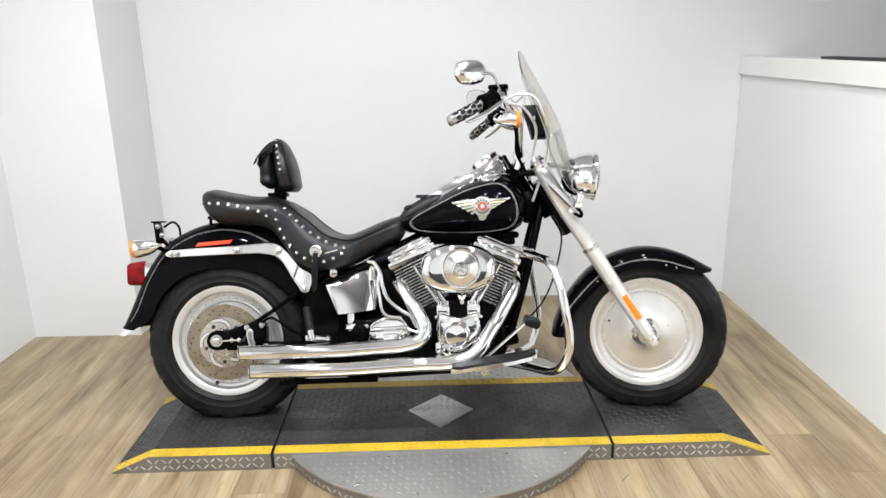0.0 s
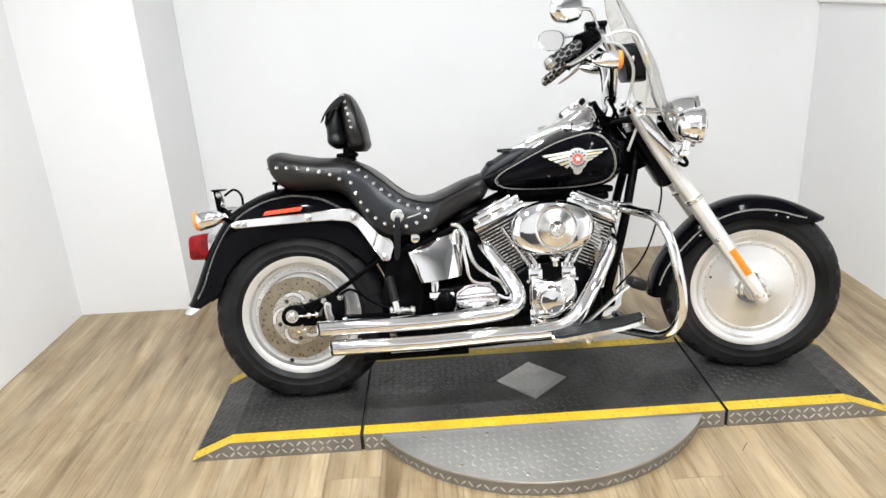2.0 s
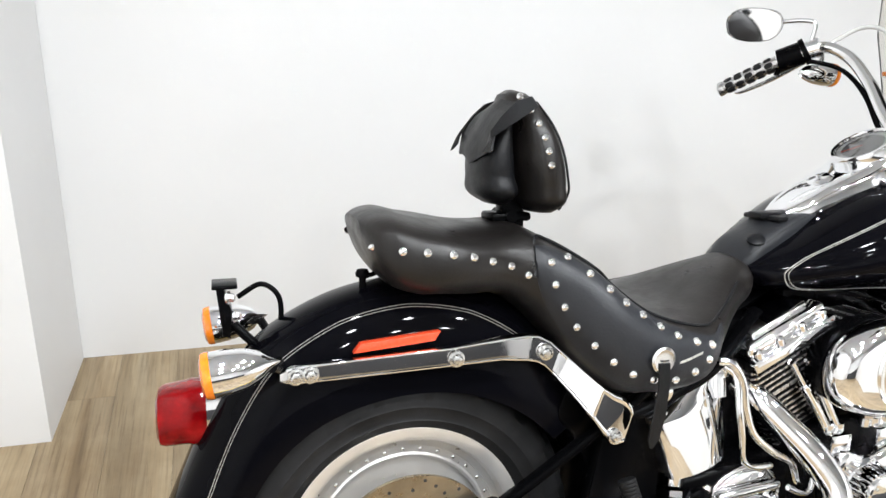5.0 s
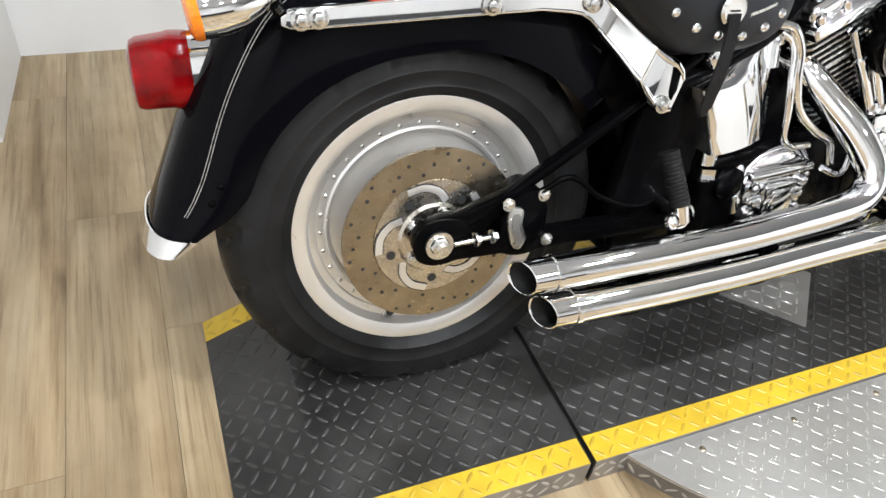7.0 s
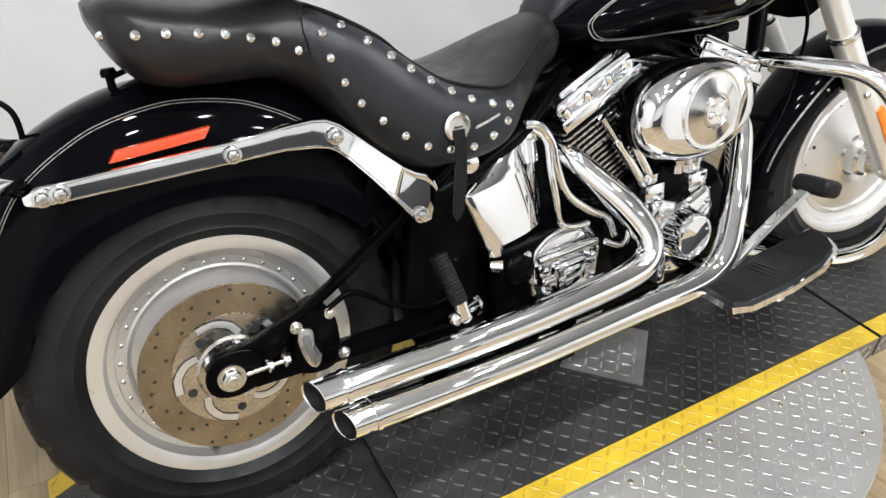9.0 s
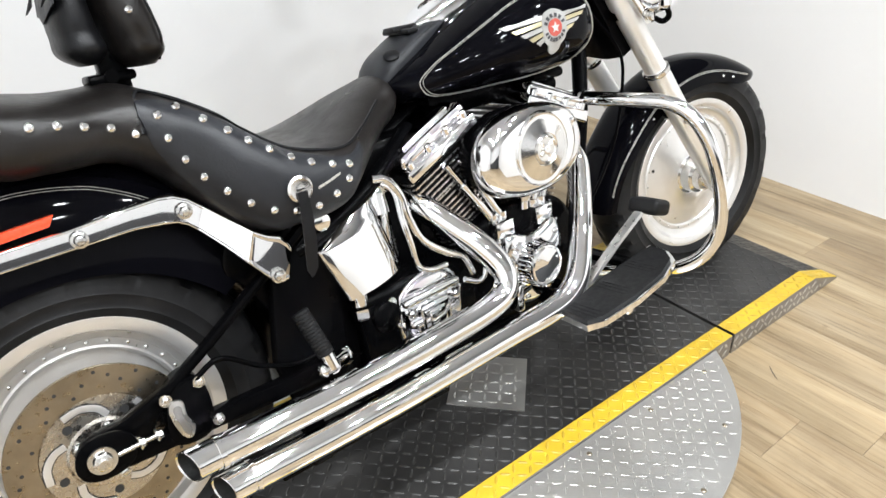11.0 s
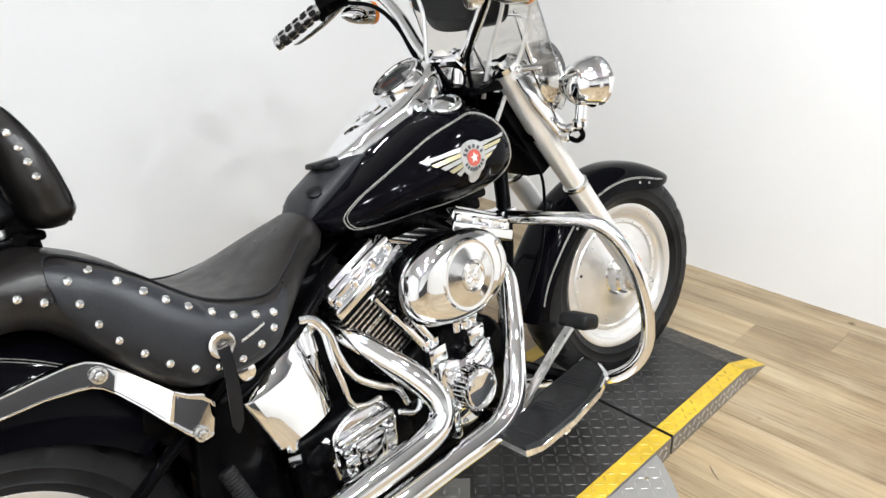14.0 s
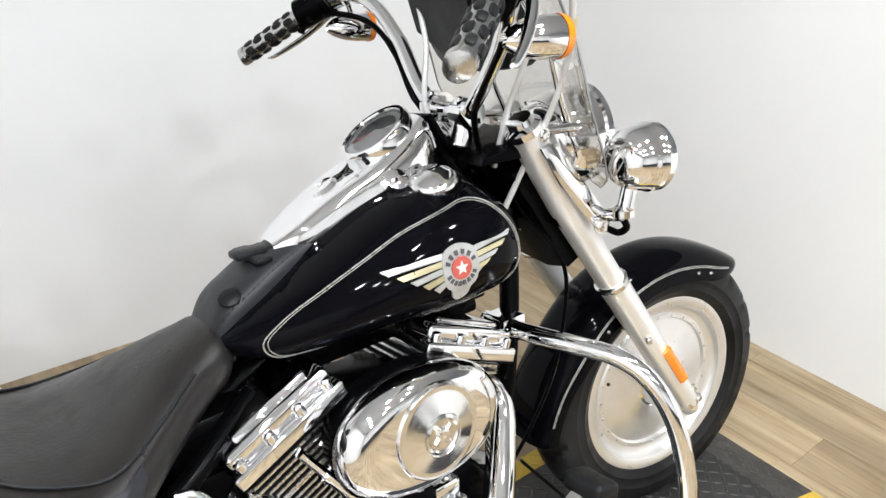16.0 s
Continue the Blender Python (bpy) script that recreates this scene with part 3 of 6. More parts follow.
part("rim", lathe([(a * 0.928, b) for a, b in RIM + [(a, -b) for a, b in RIM[::-1]]], REAR, (0, 1, 0), 96), ALU_DISC, rear_wheel, "dull silver solid disc wheel")
for k in range(32):
    a = 2 * math.pi * k / 32
    part("rim_bolt", dome(REAR + Vector((0.166 * math.cos(a), -0.033, 0.166 * math.sin(a))), (0, -1, 0), 0.0042, 0.003, 8), BOLT, rear_wheel)
part("valve_hole", lathe([(0.0075, -0.0385), (0.0075, -0.0418), (0.0001, -0.0418)], REAR + Vector((-0.055, 0, -0.170)), (0, 1, 0), 14), DARK_TRIM, rear_wheel, "dark valve opening")

disc = part("brake_disc", lathe([(0.147, -0.094), (0.147, -0.099), (0.1465, -0.1), (0.0985, -0.1), (0.098, -0.099), (0.098, -0.094), (0.147, -0.094)], REAR, (0, 1, 0), 96), STEEL, rear_wheel, "worn brown-grey steel brake disc")
for k in range(40):
    a = 2 * math.pi * k / 40
    r = (0.138, 0.122, 0.108)[k % 3] if k % 4 else 0.13
    part("drilled_hole", lathe([(0.0032, -0.1003), (0.0001, -0.1003)], REAR + Vector((r * math.cos(a), 0, r * math.sin(a))), (0, 1, 0), 10), DARK_TRIM, disc)
hub = part("disc_carrier", lathe([(0.099, -0.096), (0.097, -0.101), (0.060, -0.103), (0.056, -0.108), (0.034, -0.110), (0.032, -0.116), (0.0001, -0.116)], REAR, (0, 1, 0), 64), CARRIER, rear_wheel, "polished disc carrier with curved slots")
for k in range(5):
    a0 = 2 * math.pi * k / 5
    pts = [REAR + Vector((r * math.cos(a0 + s), -0.1025, r * math.sin(a0 + s))) for r, s in ((0.064, 0), (0.078, 0.22), (0.088, 0.5), (0.092, 0.8))]
    for name, radius, lift, stuff_ in (("slot", 0.0076, 0.0, DARK_TRIM), ("slot_floor", 0.0058, 0.0006, ALU_DISC)):
        bm = tube(pts, radius, 10, 6)
        for v in bm.verts:
            v.co.y = -0.1028 - lift + (v.co.y + 0.1025) * 0.06
        part(name, bm, stuff_, hub)
    hole = REAR + Vector((0.074 * math.cos(a0 - 0.35), 0, 0.074 * math.sin(a0 - 0.35)))
    part("carrier_hole", lathe([(0.0075, -0.1032), (0.0001, -0.1032)], hole, (0, 1, 0), 16), DARK_TRIM, hub, "round dark hole")
    part("hub_bolt", bolt_head(REAR + Vector((0.046 * math.cos(a0), -0.110, 0.046 * math.sin(a0))), (0, -1, 0), 0.007, 0.006), BOLT, hub)

front_wheel = one("front_wheel", lathe([(0.045, -0.05), (0.045, 0.05)], FRONT, (0, 1, 0), 32), ALU, steer=True)
part("tyre", tyre(FRONT, 0.315, 0.066, 0.207, STEER), RUBBER, front_wheel, "black road tyre with slanted tread grooves", STEER)
FRIM = [(0.222, -0.042), (0.230, -0.047), (0.232, -0.051), (0.228, -0.054), (0.216, -0.054), (0.205, -0.049), (0.200, -0.038), (0.192, -0.032), (0.180, -0.030), (0.176, -0.034),
        (0.168, -0.034), (0.164, -0.028), (0.11, -0.034), (0.055, -0.043), (0.050, -0.048), (0.046, -0.062), (0.030, -0.064), (0.0001, -0.064)]
part("rim", lathe([(a * 0.94, b) for a, b in FRIM + [(a, -b) for a, b in FRIM[::-1]]], FRONT, (0, 1, 0), 96), ALU_DISC, front_wheel, "dull silver solid disc wheel", STEER)
part("valve_hole", lathe([(0.0045, -0.027), (0.0045, -0.0312), (0.0001, -0.0312)], FRONT + Vector((-0.138, 0, 0.040)), (0, 1, 0), 12), DARK_TRIM, front_wheel, "dark valve opening", STEER)
part("hub_spacer", lathe([(0.060, -0.040), (0.050, -0.046), (0.047, -0.072), (0.038, -0.078), (0.035, -0.096), (0.0001, -0.098)], FRONT, (0, 1, 0), 48), CHROME_DULL, front_wheel, "stepped axle hub", STEER)
part("brake_disc", lathe([(0.145, 0.072), (0.145, 0.077), (0.10, 0.077), (0.10, 0.072), (0.145, 0.072)], FRONT, (0, 1, 0), 64), STEEL, front_wheel, "steel brake disc", STEER)
for k in range(24):
    a = 2 * math.pi * k / 24
    part("rim_bolt", dome(FRONT + Vector((0.162 * math.cos(a), -0.034, 0.162 * math.sin(a))), (0, -1, 0), 0.003, 0.002, 8), BOLT, front_wheel, m=STEER)


# -- fenders: an arched shell round a wheel
class Fender:
    def __init__(self, c, rows, hw, p=2.6):
        self.c, self.rows, self.hw, self.p = c, np.array(rows, float), hw, p

    def point(self, deg, s, inset=0.0):
        """deg: angle round the wheel; s: 0 at the right skirt, 0.5 on the crown, 1 at the left skirt."""
        r = self.rows[np.argsort(self.rows[:, 0])]
        crown, skirt = float(np.interp(deg, r[:, 0], r[:, 1])), float(np.interp(deg, r[:, 0], r[:, 2]))
        hw = self.hw * (float(np.interp(deg, r[:, 0], r[:, 3])) if r.shape[1] > 3 else 1)
        a = math.pi * s
        y = -(hw - inset) * math.copysign(abs(math.cos(a)) ** (2 / self.p), math.cos(a))
        rad = skirt + (crown - inset - skirt) * abs(math.sin(a)) ** (2 / self.p)
        t = radians(deg)
        return self.c + Vector((rad * math.cos(t), y, rad * math.sin(t)))

    def mesh(self, d0, d1, n=56, m=36, thick=0.003, grow=0.0):
        rings = []
        for d in np.linspace(d0, d1, n):
            ring = [self.point(d, k / m, -grow) for k in range(m + 1)]
            ring += [self.point(d, 1 - k / m, thick) for k in range(m + 1)]
            rings.append(ring)
        return loft(rings)


rf = Fender(REAR, smooth_rows([(35, 0.458, 0.312), (60, 0.464, 0.300), (92, 0.464, 0.291), (102, 0.460, 0.291), (111, 0.454, 0.293), (121.6, 0.446, 0.296), (133.6, 0.425, 0.297), (147, 0.405, 0.296), (160, 0.401, 0.298), (166, 0.406, 0.318), (171, 0.414, 0.352), (175, 0.421, 0.382)]), 0.104)
fender = one("rear_fender", rf.mesh(35, 174), PAINT, label="gloss black rear fender with fine silver pinstripes")
part("fender_tip", rf.mesh(171.0, 174.8, 10, grow=0.004, thick=-0.002), CHROME, fender, "chrome fender tip")
STRIPE = ([52, 60, 75, 90, 105, 121, 135, 150, 166], [0.17, 0.20, 0.25, 0.27, 0.268, 0.243, 0.20, 0.166, 0.156])
for s in (0.0, 0.013):
    for m in (None, MIRROR):
        part("pinstripe", tube([rf.point(d, s + float(np.interp(d, *STRIPE)), -0.0006) for d in np.linspace(52, 166, 40)], 0.00055, 6, 3), SILVER_LINE, fender, m=m)
for d in (157, 161.5):
    part("fender_bolt", dome(rf.point(d, 0.09, -0.0005), (0, -1, 0), 0.005, 0.003), BLACK, fender)
one("seat_screw", join(rod((-0.062, -0.02, 0.76), (-0.062, -0.02, 0.79), 0.006), rod((-0.062, -0.02, 0.782), (0.0, -0.02, 0.80), 0.004), lathe([(0.011, 0), (0.012, 0.006), (0.009, 0.012), (0.0001, 0.012)], (-0.062, -0.02, 0.784), (0, 0, 1), 14)), BLACK)

ff = Fender(FRONT, smooth_rows([(43, 0.352, 0.338, 0.25), (47, 0.346, 0.318, 0.65), (54, 0.339, 0.288, 0.92), (62, 0.335, 0.268, 1), (72, 0.333, 0.262, 1), (95, 0.332, 0.260, 1), (120, 0.330, 0.262, 1), (150, 0.332, 0.272, 1), (165, 0.345, 0.295, 1), (184, 0.365, 0.318, 0.98)]), 0.082)
ffender = one("front_fender", ff.mesh(44, 183), PAINT, label="gloss black front fender", steer=True)
for s in (0.10, 0.115):
    for m in (STEER, STEER @ MIRROR):
        part("pinstripe", tube([ff.point(d, s, -0.0004) for d in np.linspace(56, 175, 24)], 0.0009, 6, 3), SILVER_LINE, ffender, m=m)
for d in (68, 76, 132):
    part("fender_bolt", dome(ff.point(d, 0.05, -0.0005), (0, -1, 0), 0.004, 0.003), BOLT, ffender, m=STEER)

# -- fender struts, lights and reflectors at the rear
STRUT = [(-0.209, 0.6545, 0.006, -0.113), (-0.200, 0.655, 0.0105, -0.115), (-0.185, 0.656, 0.0135, -0.117), (-0.093, 0.6605, 0.0150, -0.124), (0.06, 0.6665, 0.0160, -0.133), (0.144, 0.6700, 0.0190, -0.131), (0.190, 0.6680, 0.0225, -0.129)]
BEND = [((0.190, 0.691), (0.190, 0.645)), ((0.212, 0.688), (0.208, 0.641)), ((0.233, 0.677), (0.222, 0.633)), ((0.256, 0.655), (0.238, 0.617)), ((0.284, 0.627), (0.262, 0.586)), ((0.306, 0.605), (0.284, 0.554)), ((0.326, 0.592), (0.304, 0.526)), ((0.346, 0.584), (0.318, 0.508)), ((0.356, 0.572), (0.330, 0.503)), ((0.360, 0.558), (0.342, 0.506))]


def strut():
    """A crowned bar along the fender that bends down and outwards to the frame."""
    rows = [((x, z + h), (x, z - h), y) for x, z, h, y in STRUT[:-1]]
    for (a, b), y in zip(BEND, (-0.130, -0.130, -0.131, -0.134, -0.157, -0.180, -0.185, -0.187, -0.188, -0.188)):
        rows.append((a, b, y))
    mixed = lambda p, q, t: tuple(tuple(g + (h - g) * t for g, h in zip(c, d)) for c, d in zip(p[:2], q[:2])) + (p[2] + (q[2] - p[2]) * t,)
    for k in (len(STRUT) + 4, len(STRUT) + 2):       # two sharp folds, each with a small raised lip
        p, r, q = rows[k - 1], rows[k], rows[k + 1]
        rows[k:k + 1] = [mixed(r, p, 0.30), mixed(r, p, 0.16), (r[0], r[1], r[2] - 0.0022), mixed(r, q, 0.16), mixed(r, q, 0.30)]
    rings = []
    for a, b, y in rows:
        face = []
        for u, out in ((0, 0.010), (0.012, 0.003), (0.035, 0.0004), (0.07, 0), (0.10, 0), (0.13, 0.0012), (0.16, 0.0012), (0.5, 0.0008), (0.84, 0.0012), (0.87, 0.0012), (0.90, 0), (0.93, 0), (0.965, 0.0004), (0.988, 0.003), (1, 0.010)):
            face.append((a[0] + (b[0] - a[0]) * u, y + out, a[1] + (b[1] - a[1]) * u))
        rings.append(face + [(p[0], y + 0.014, p[2]) for p in face[::-1]])
    return loft(rings)


for st, m in zip(both("fender_strut", strut, CHROME, label="chrome fender strut"), (None, MIRROR)):
    for x, z, y in ((-0.164, 0.657, -0.120), (-0.186, 0.656, -0.119), (0.065, 0.664, -0.1355), (0.222, 0.659, -0.134), (0.325, 0.520, -0.188)):
        part("strut_bolt", join(lathe([(0.013, 0), (0.013, 0.003), (0.009, 0.004)], (x, y, z), (0, -1, 0), 20), bolt_head((x, y - 0.003, z), (0, -1, 0), 0.0075, 0.005, False)), BOLT, st, m=m)
for m in (None, MIRROR):
    part("side_reflector", slab([(-0.096, 0.681), (0.036, 0.690), (0.046, 0.705), (-0.084, 0.696)], -0.113, -0.096, 0.0015), RED_REFLECTOR, bike, "long red side reflector on the fender", m)


def bullet(c, axis, r=0.031, length=0.085, label="chrome bullet turn signal with an amber lens", name="turn_signal", m=None):
    ax = Vector(axis).normalized()
    body = lathe([(r * 0.985, 0), (r, 0.006), (r * 0.98, 0.025), (r * 0.86, 0.050), (r * 0.6, 0.072), (r * 0.3, 0.083), (0.0001, length)], c, -ax, 32)
    o = part(name, body, CHROME, bike, label, m)
    part("lens", lathe([(r * 1.02, -0.002), (r * 1.02, 0.004), (r * 0.97, 0.009), (r * 0.7, 0.013), (0.0001, 0.014)], c, ax, 32), AMBER, o, "amber lens", m)
    return o


for y in (-0.142, 0.142):
    bullet((-0.308, y, 0.679), (-1, 0, -0.12), 0.034, 0.10, name="rear_turn_signal")
one("signal_bar", tube([(-0.222, -0.142, 0.682), (-0.21, -0.10, 0.668), (-0.20, 0, 0.672), (-0.21, 0.10, 0.668), (-0.222, 0.142, 0.682)], 0.008, 12), BLACK)

tail_mount = one("tail_light", loft([[(x, y * s, z + dz) for y, z in round_outline([(-0.036, 0.545), (0, 0.535), (0.036, 0.545), (0.042, 0.585), (0.034, 0.625), (0, 0.632), (-0.034, 0.625), (-0.042, 0.585)], 4)]
                                     for x, s, dz in ((-0.250, 0.9, -0.009), (-0.306, 1.0, -0.008), (-0.319, 1.02, -0.008))]), CHROME, label="red tail light in a chrome housing")
part("lens", loft([[(x, y * s, 0.585 + (z - 0.585) * s + dz) for y, z in round_outline([(-0.036, 0.545), (0, 0.535), (0.036, 0.545), (0.042, 0.585), (0.034, 0.625), (0, 0.632), (-0.034, 0.625), (-0.042, 0.585)], 4)]
                   for x, s, dz in ((-0.318, 1.0, -0.008), (-0.341, 1.03, -0.008), (-0.348, 0.99, -0.008), (-0.383, 0.95, -0.010), (-0.391, 0.88, -0.011), (-0.395, 0.68, -0.011))]), RED_LENS, tail_mount, "deep red glossy lens")
bracket = one("plate_bracket", slab([(-0.288, 0.695), (-0.276, 0.690), (-0.272, 0.735), (-0.284, 0.776), (-0.296, 0.776), (-0.292, 0.735)], 0.0, 0.05, 0.002), BLACK, label="bare black number plate bracket")
part("bracket_arm", rod((-0.275, 0.02, 0.712), (-0.235, 0.01, 0.672), 0.008), BLACK, bracket)
part("bracket_top", box(-0.302, -0.262, -0.006, 0.056, 0.773, 0.780, 0.002), BLACK, bracket)
part("plate_bolt", bolt_head((-0.278, -0.004, 0.760), (1, -0.4, 0), 0.007, 0.01), BOLT, bracket)
part("plate_bolt", bolt_head((-0.270, 0.012, 0.725), (1, -0.4, 0), 0.007, 0.01), BOLT, bracket)
one("tail_cable", tube([(-0.262, 0.02, 0.755), (-0.225, 0.015, 0.775), (-0.198, 0.01, 0.755), (-0.195, 0.01, 0.715), (-0.205, 0.01, 0.69)], 0.0045, 10), BLACK, label="looped black cable")

# -- swingarm, axle, caliper
def swing_arm():
    a = slab([(-0.046, 0.335), (-0.030, 0.354), (0.0, 0.362), (0.03, 0.364), (0.12, 0.392), (0.20, 0.440), (0.33, 0.527), (0.42, 0.588), (0.435, 0.578), (0.35, 0.520), (0.21, 0.427), (0.12, 0.372), (0.085, 0.338), (0.06, 0.304), (0.0, 0.292), (-0.03, 0.297), (-0.045, 0.312)], -0.140, -0.116, 0.006)
    b = slab([(0.02, 0.318), (0.42, 0.318), (0.42, 0.282), (0.02, 0.288)], -0.150, -0.122, 0.006)
    return join(a, b)


both("swingarm", swing_arm, BLACK, label="black triangular swingarm")
axle = one("rear_axle", rod((-0.013, -0.168, 0.328), (-0.013, 0.168, 0.328), 0.011), BOLT)
part("axle_nut", join(lathe([(0.021, 0), (0.021, 0.003), (0.016, 0.005)], (-0.013, -0.157, 0.328), (0, -1, 0), 28), bolt_head((-0.013, -0.161, 0.328), (0, -1, 0), 0.0150, 0.010), rod((-0.013, -0.170, 0.328), (-0.013, -0.179, 0.328), 0.008)), ALU, axle)
part("adjuster_bolt", join(rod((0.010, -0.163, 0.327), (0.080, -0.163, 0.330), 0.0040), bolt_head((0.046, -0.163, 0.329), (1, 0, 0.05), 0.008, 0.008), bolt_head((0.074, -0.163, 0.330), (1, 0, 0.05), 0.0075, 0.009)), BOLT, axle)
part("adjuster_plate", slab(round_outline([(-0.052, 0.325), (-0.040, 0.355), (-0.010, 0.366), (0.030, 0.358), (0.045, 0.330), (0.030, 0.300), (-0.010, 0.290), (-0.042, 0.300)], 4), -0.157, -0.148, 0.003), BLACK, axle)
caliper = one("rear_brake_caliper", slab(round_outline([(0.095, 0.295), (0.105, 0.365), (0.150, 0.395), (0.175, 0.37), (0.172, 0.300), (0.14, 0.280)], 4), -0.152, -0.085, 0.006), BLACK, label="black brake caliper with a polished inset")
part("caliper_inset", slab(round_outline([(0.113, 0.306), (0.103, 0.350), (0.112, 0.370), (0.130, 0.364), (0.130, 0.338), (0.138, 0.316), (0.128, 0.297)], 4), -0.158, -0.151, 0.002), ALU, caliper, "polished curved inset")
part("inset_centre", slab(round_outline([(0.118, 0.312), (0.110, 0.349), (0.115, 0.361), (0.124, 0.357), (0.124, 0.336), (0.131, 0.315), (0.125, 0.305)], 4), -0.1592, -0.157, 0.0006), TREAD_DARK, caliper)
for x, z in ((0.165, 0.385), (0.178, 0.305), (0.105, 0.375)):
    part("caliper_bolt", bolt_head((x, -0.153, z), (0, -1, 0), 0.007, 0.007), BOLT, caliper)
one("brake_hose", tube([(0.16, -0.15, 0.39), (0.21, -0.155, 0.41), (0.28, -0.14, 0.36), (0.36, -0.13, 0.33), (0.45, -0.12, 0.34)], 0.005, 10), BLACK)

# -- frame
both("frame_downtube", lambda: tube([(1.295, -0.03, 0.83), (1.262, -0.055, 0.72), (1.222, -0.075, 0.565), (1.175, -0.08, 0.40), (1.125, -0.085, 0.265), (1.06, -0.09, 0.195), (0.90, -0.095, 0.175), (0.55, -0.10, 0.175), (0.42, -0.10, 0.21)], 0.0165, 16), BLACK, label="black frame tube")
one("steering_neck", tube([(1.165, 0, 0.945), (1.20, 0, 0.89), (1.265, 0, 0.785)], 0.034, 24, curved=False), BLACK)
one("frame_backbone", tube([(1.24, 0, 0.83), (1.0, 0, 0.745), (0.75, 0, 0.66), (0.55, 0, 0.56), (0.45, 0, 0.45)], 0.03, 16), BLACK)
both("seat_rail", lambda: tube([(0.74, -0.05, 0.66), (0.60, -0.10, 0.60), (0.48, -0.115, 0.555), (0.40, -0.115, 0.53)], 0.016, 14), BLACK)
both("rear_frame_plate", lambda: slab([(0.33, 0.24), (0.31, 0.34), (0.34, 0.50), (0.42, 0.56), (0.50, 0.545), (0.47, 0.44), (0.46, 0.30), (0.44, 0.22)], -0.128, -0.100, 0.008), BLACK)
one("inner_fender", slab(round_outline([(0.362, 0.20), (0.354, 0.34), (0.337, 0.42), (0.302, 0.49), (0.272, 0.535), (0.310, 0.60), (0.42, 0.62), (0.50, 0.60), (0.52, 0.40), (0.48, 0.2)], 4), -0.095, 0.095, 0.01), BLACK, label="black inner fender behind the gearbox")

both("frame_cover", lambda: join(lathe([(0.019, -0.02), (0.019, 0.004), (0.016, 0.008), (0.008, 0.010), (0.0001, 0.010)], (0.452, -0.138, 0.576), (0, -1, 0), 24), rod((0.452, -0.105, 0.576), (0.452, -0.136, 0.576), 0.012)), CHROME, label="round chrome cover on the frame under the seat")

# -- oil tank and gearbox
FLANK = [((0.446, -0.184, 0.4185), (0.580, -0.150, 0.4300)), ((0.444, -0.185, 0.421), (0.588, -0.148, 0.433)), ((0.424, -0.187, 0.475), (0.596, -0.134, 0.486)), ((0.4055, -0.189, 0.527), (0.600, -0.118, 0.536)), ((0.405, -0.188, 0.531), (0.600, -0.117, 0.540)),
         ((0.436, -0.171, 0.542), (0.596, -0.113, 0.553)), ((0.466, -0.155, 0.553), (0.590, -0.110, 0.566)), ((0.500, -0.144, 0.570), (0.582, -0.108, 0.581)), ((0.530, -0.134, 0.585), (0.562, -0.110, 0.590))]


def oil_tank():
    """A chrome box with a slanted, slightly bowed flank and rounded rims."""
    rings = []
    for k, (a, b) in enumerate(FLANK):
        a, b = Vector(a), Vector(b)
        rim = 0.004 if k in (0, len(FLANK) - 1) else 0.0
        ring = []
        for u in (0, 0.012, 0.03, 0.1, 0.25, 0.4, 0.55, 0.7, 0.82, 0.9, 0.96, 0.985, 1):
            p = a.lerp(b, u)
            edge = max(0.0, 1 - u / 0.03, 1 - (1 - u) / 0.04)
            p.y += rim + 0.006 * edge ** 2 - 0.014 * (1 - (2 * u - 1) ** 2) + 0.020 * max(0, u - 0.8)
            ring.append(p)
        rings.append([(a.x + 0.01, 0.10, a.z)] + ring + [(b.x, 0.10, b.z)])
    return loft(rings)


oil = one("oil_tank", oil_tank(), CHROME, label="chrome horseshoe oil tank")
part("filler_neck", rod((0.574, -0.126, 0.540), (0.574, -0.120, 0.580), 0.0175, 28), CHROME, oil)
part("filler_cap", lathe([(0.0185, -0.004), (0.0225, -0.003), (0.0225, 0.010), (0.019, 0.015), (0.0001, 0.0165)], (0.574, -0.120, 0.580), (0, 0.1, 1), 28), CHROME, oil, "chrome filler cap")
one("oil_line", tube([(0.585, -0.118, 0.610), (0.612, -0.125, 0.602), (0.634, -0.132, 0.565), (0.642, -0.136, 0.515), (0.664, -0.14, 0.462), (0.712, -0.145, 0.420), (0.752, -0.148, 0.395), (0.772, -0.148, 0.352)], 0.0078, 12), CHROME, label="chrome oil line")
one("oil_line", tube([(0.60, -0.10, 0.600), (0.626, -0.122, 0.575), (0.624, -0.140, 0.520), (0.632, -0.145, 0.465), (0.640, -0.145, 0.420), (0.668, -0.142, 0.398), (0.712, -0.140, 0.392)], 0.0065, 12), CHROME, label="chrome oil line")
part("oil_fitting", join(rod((0.490, -0.125, 0.418), (0.490, -0.125, 0.352), 0.019, 20), lathe([(0.029, 0), (0.029, 0.018), (0.02, 0.024), (0.0001, 0.026)], (0.490, -0.125, 0.378), (0, 0, -1), 8)), CHROME, oil, "chrome filter fitting")
gear = one("gearbox", box(0.50, 0.80, -0.13, 0.12, 0.20, 0.40, 0.025, 3), BLACK, label="black gearbox with a chrome side cover")
cover = part("side_cover", slab(round_outline([(0.585, 0.265), (0.580, 0.330), (0.600, 0.352), (0.735, 0.345), (0.742, 0.310), (0.730, 0.265), (0.66, 0.255)], 4), -0.142, -0.10, 0.012, 3), CHROME, gear, "chrome gearbox side cover")
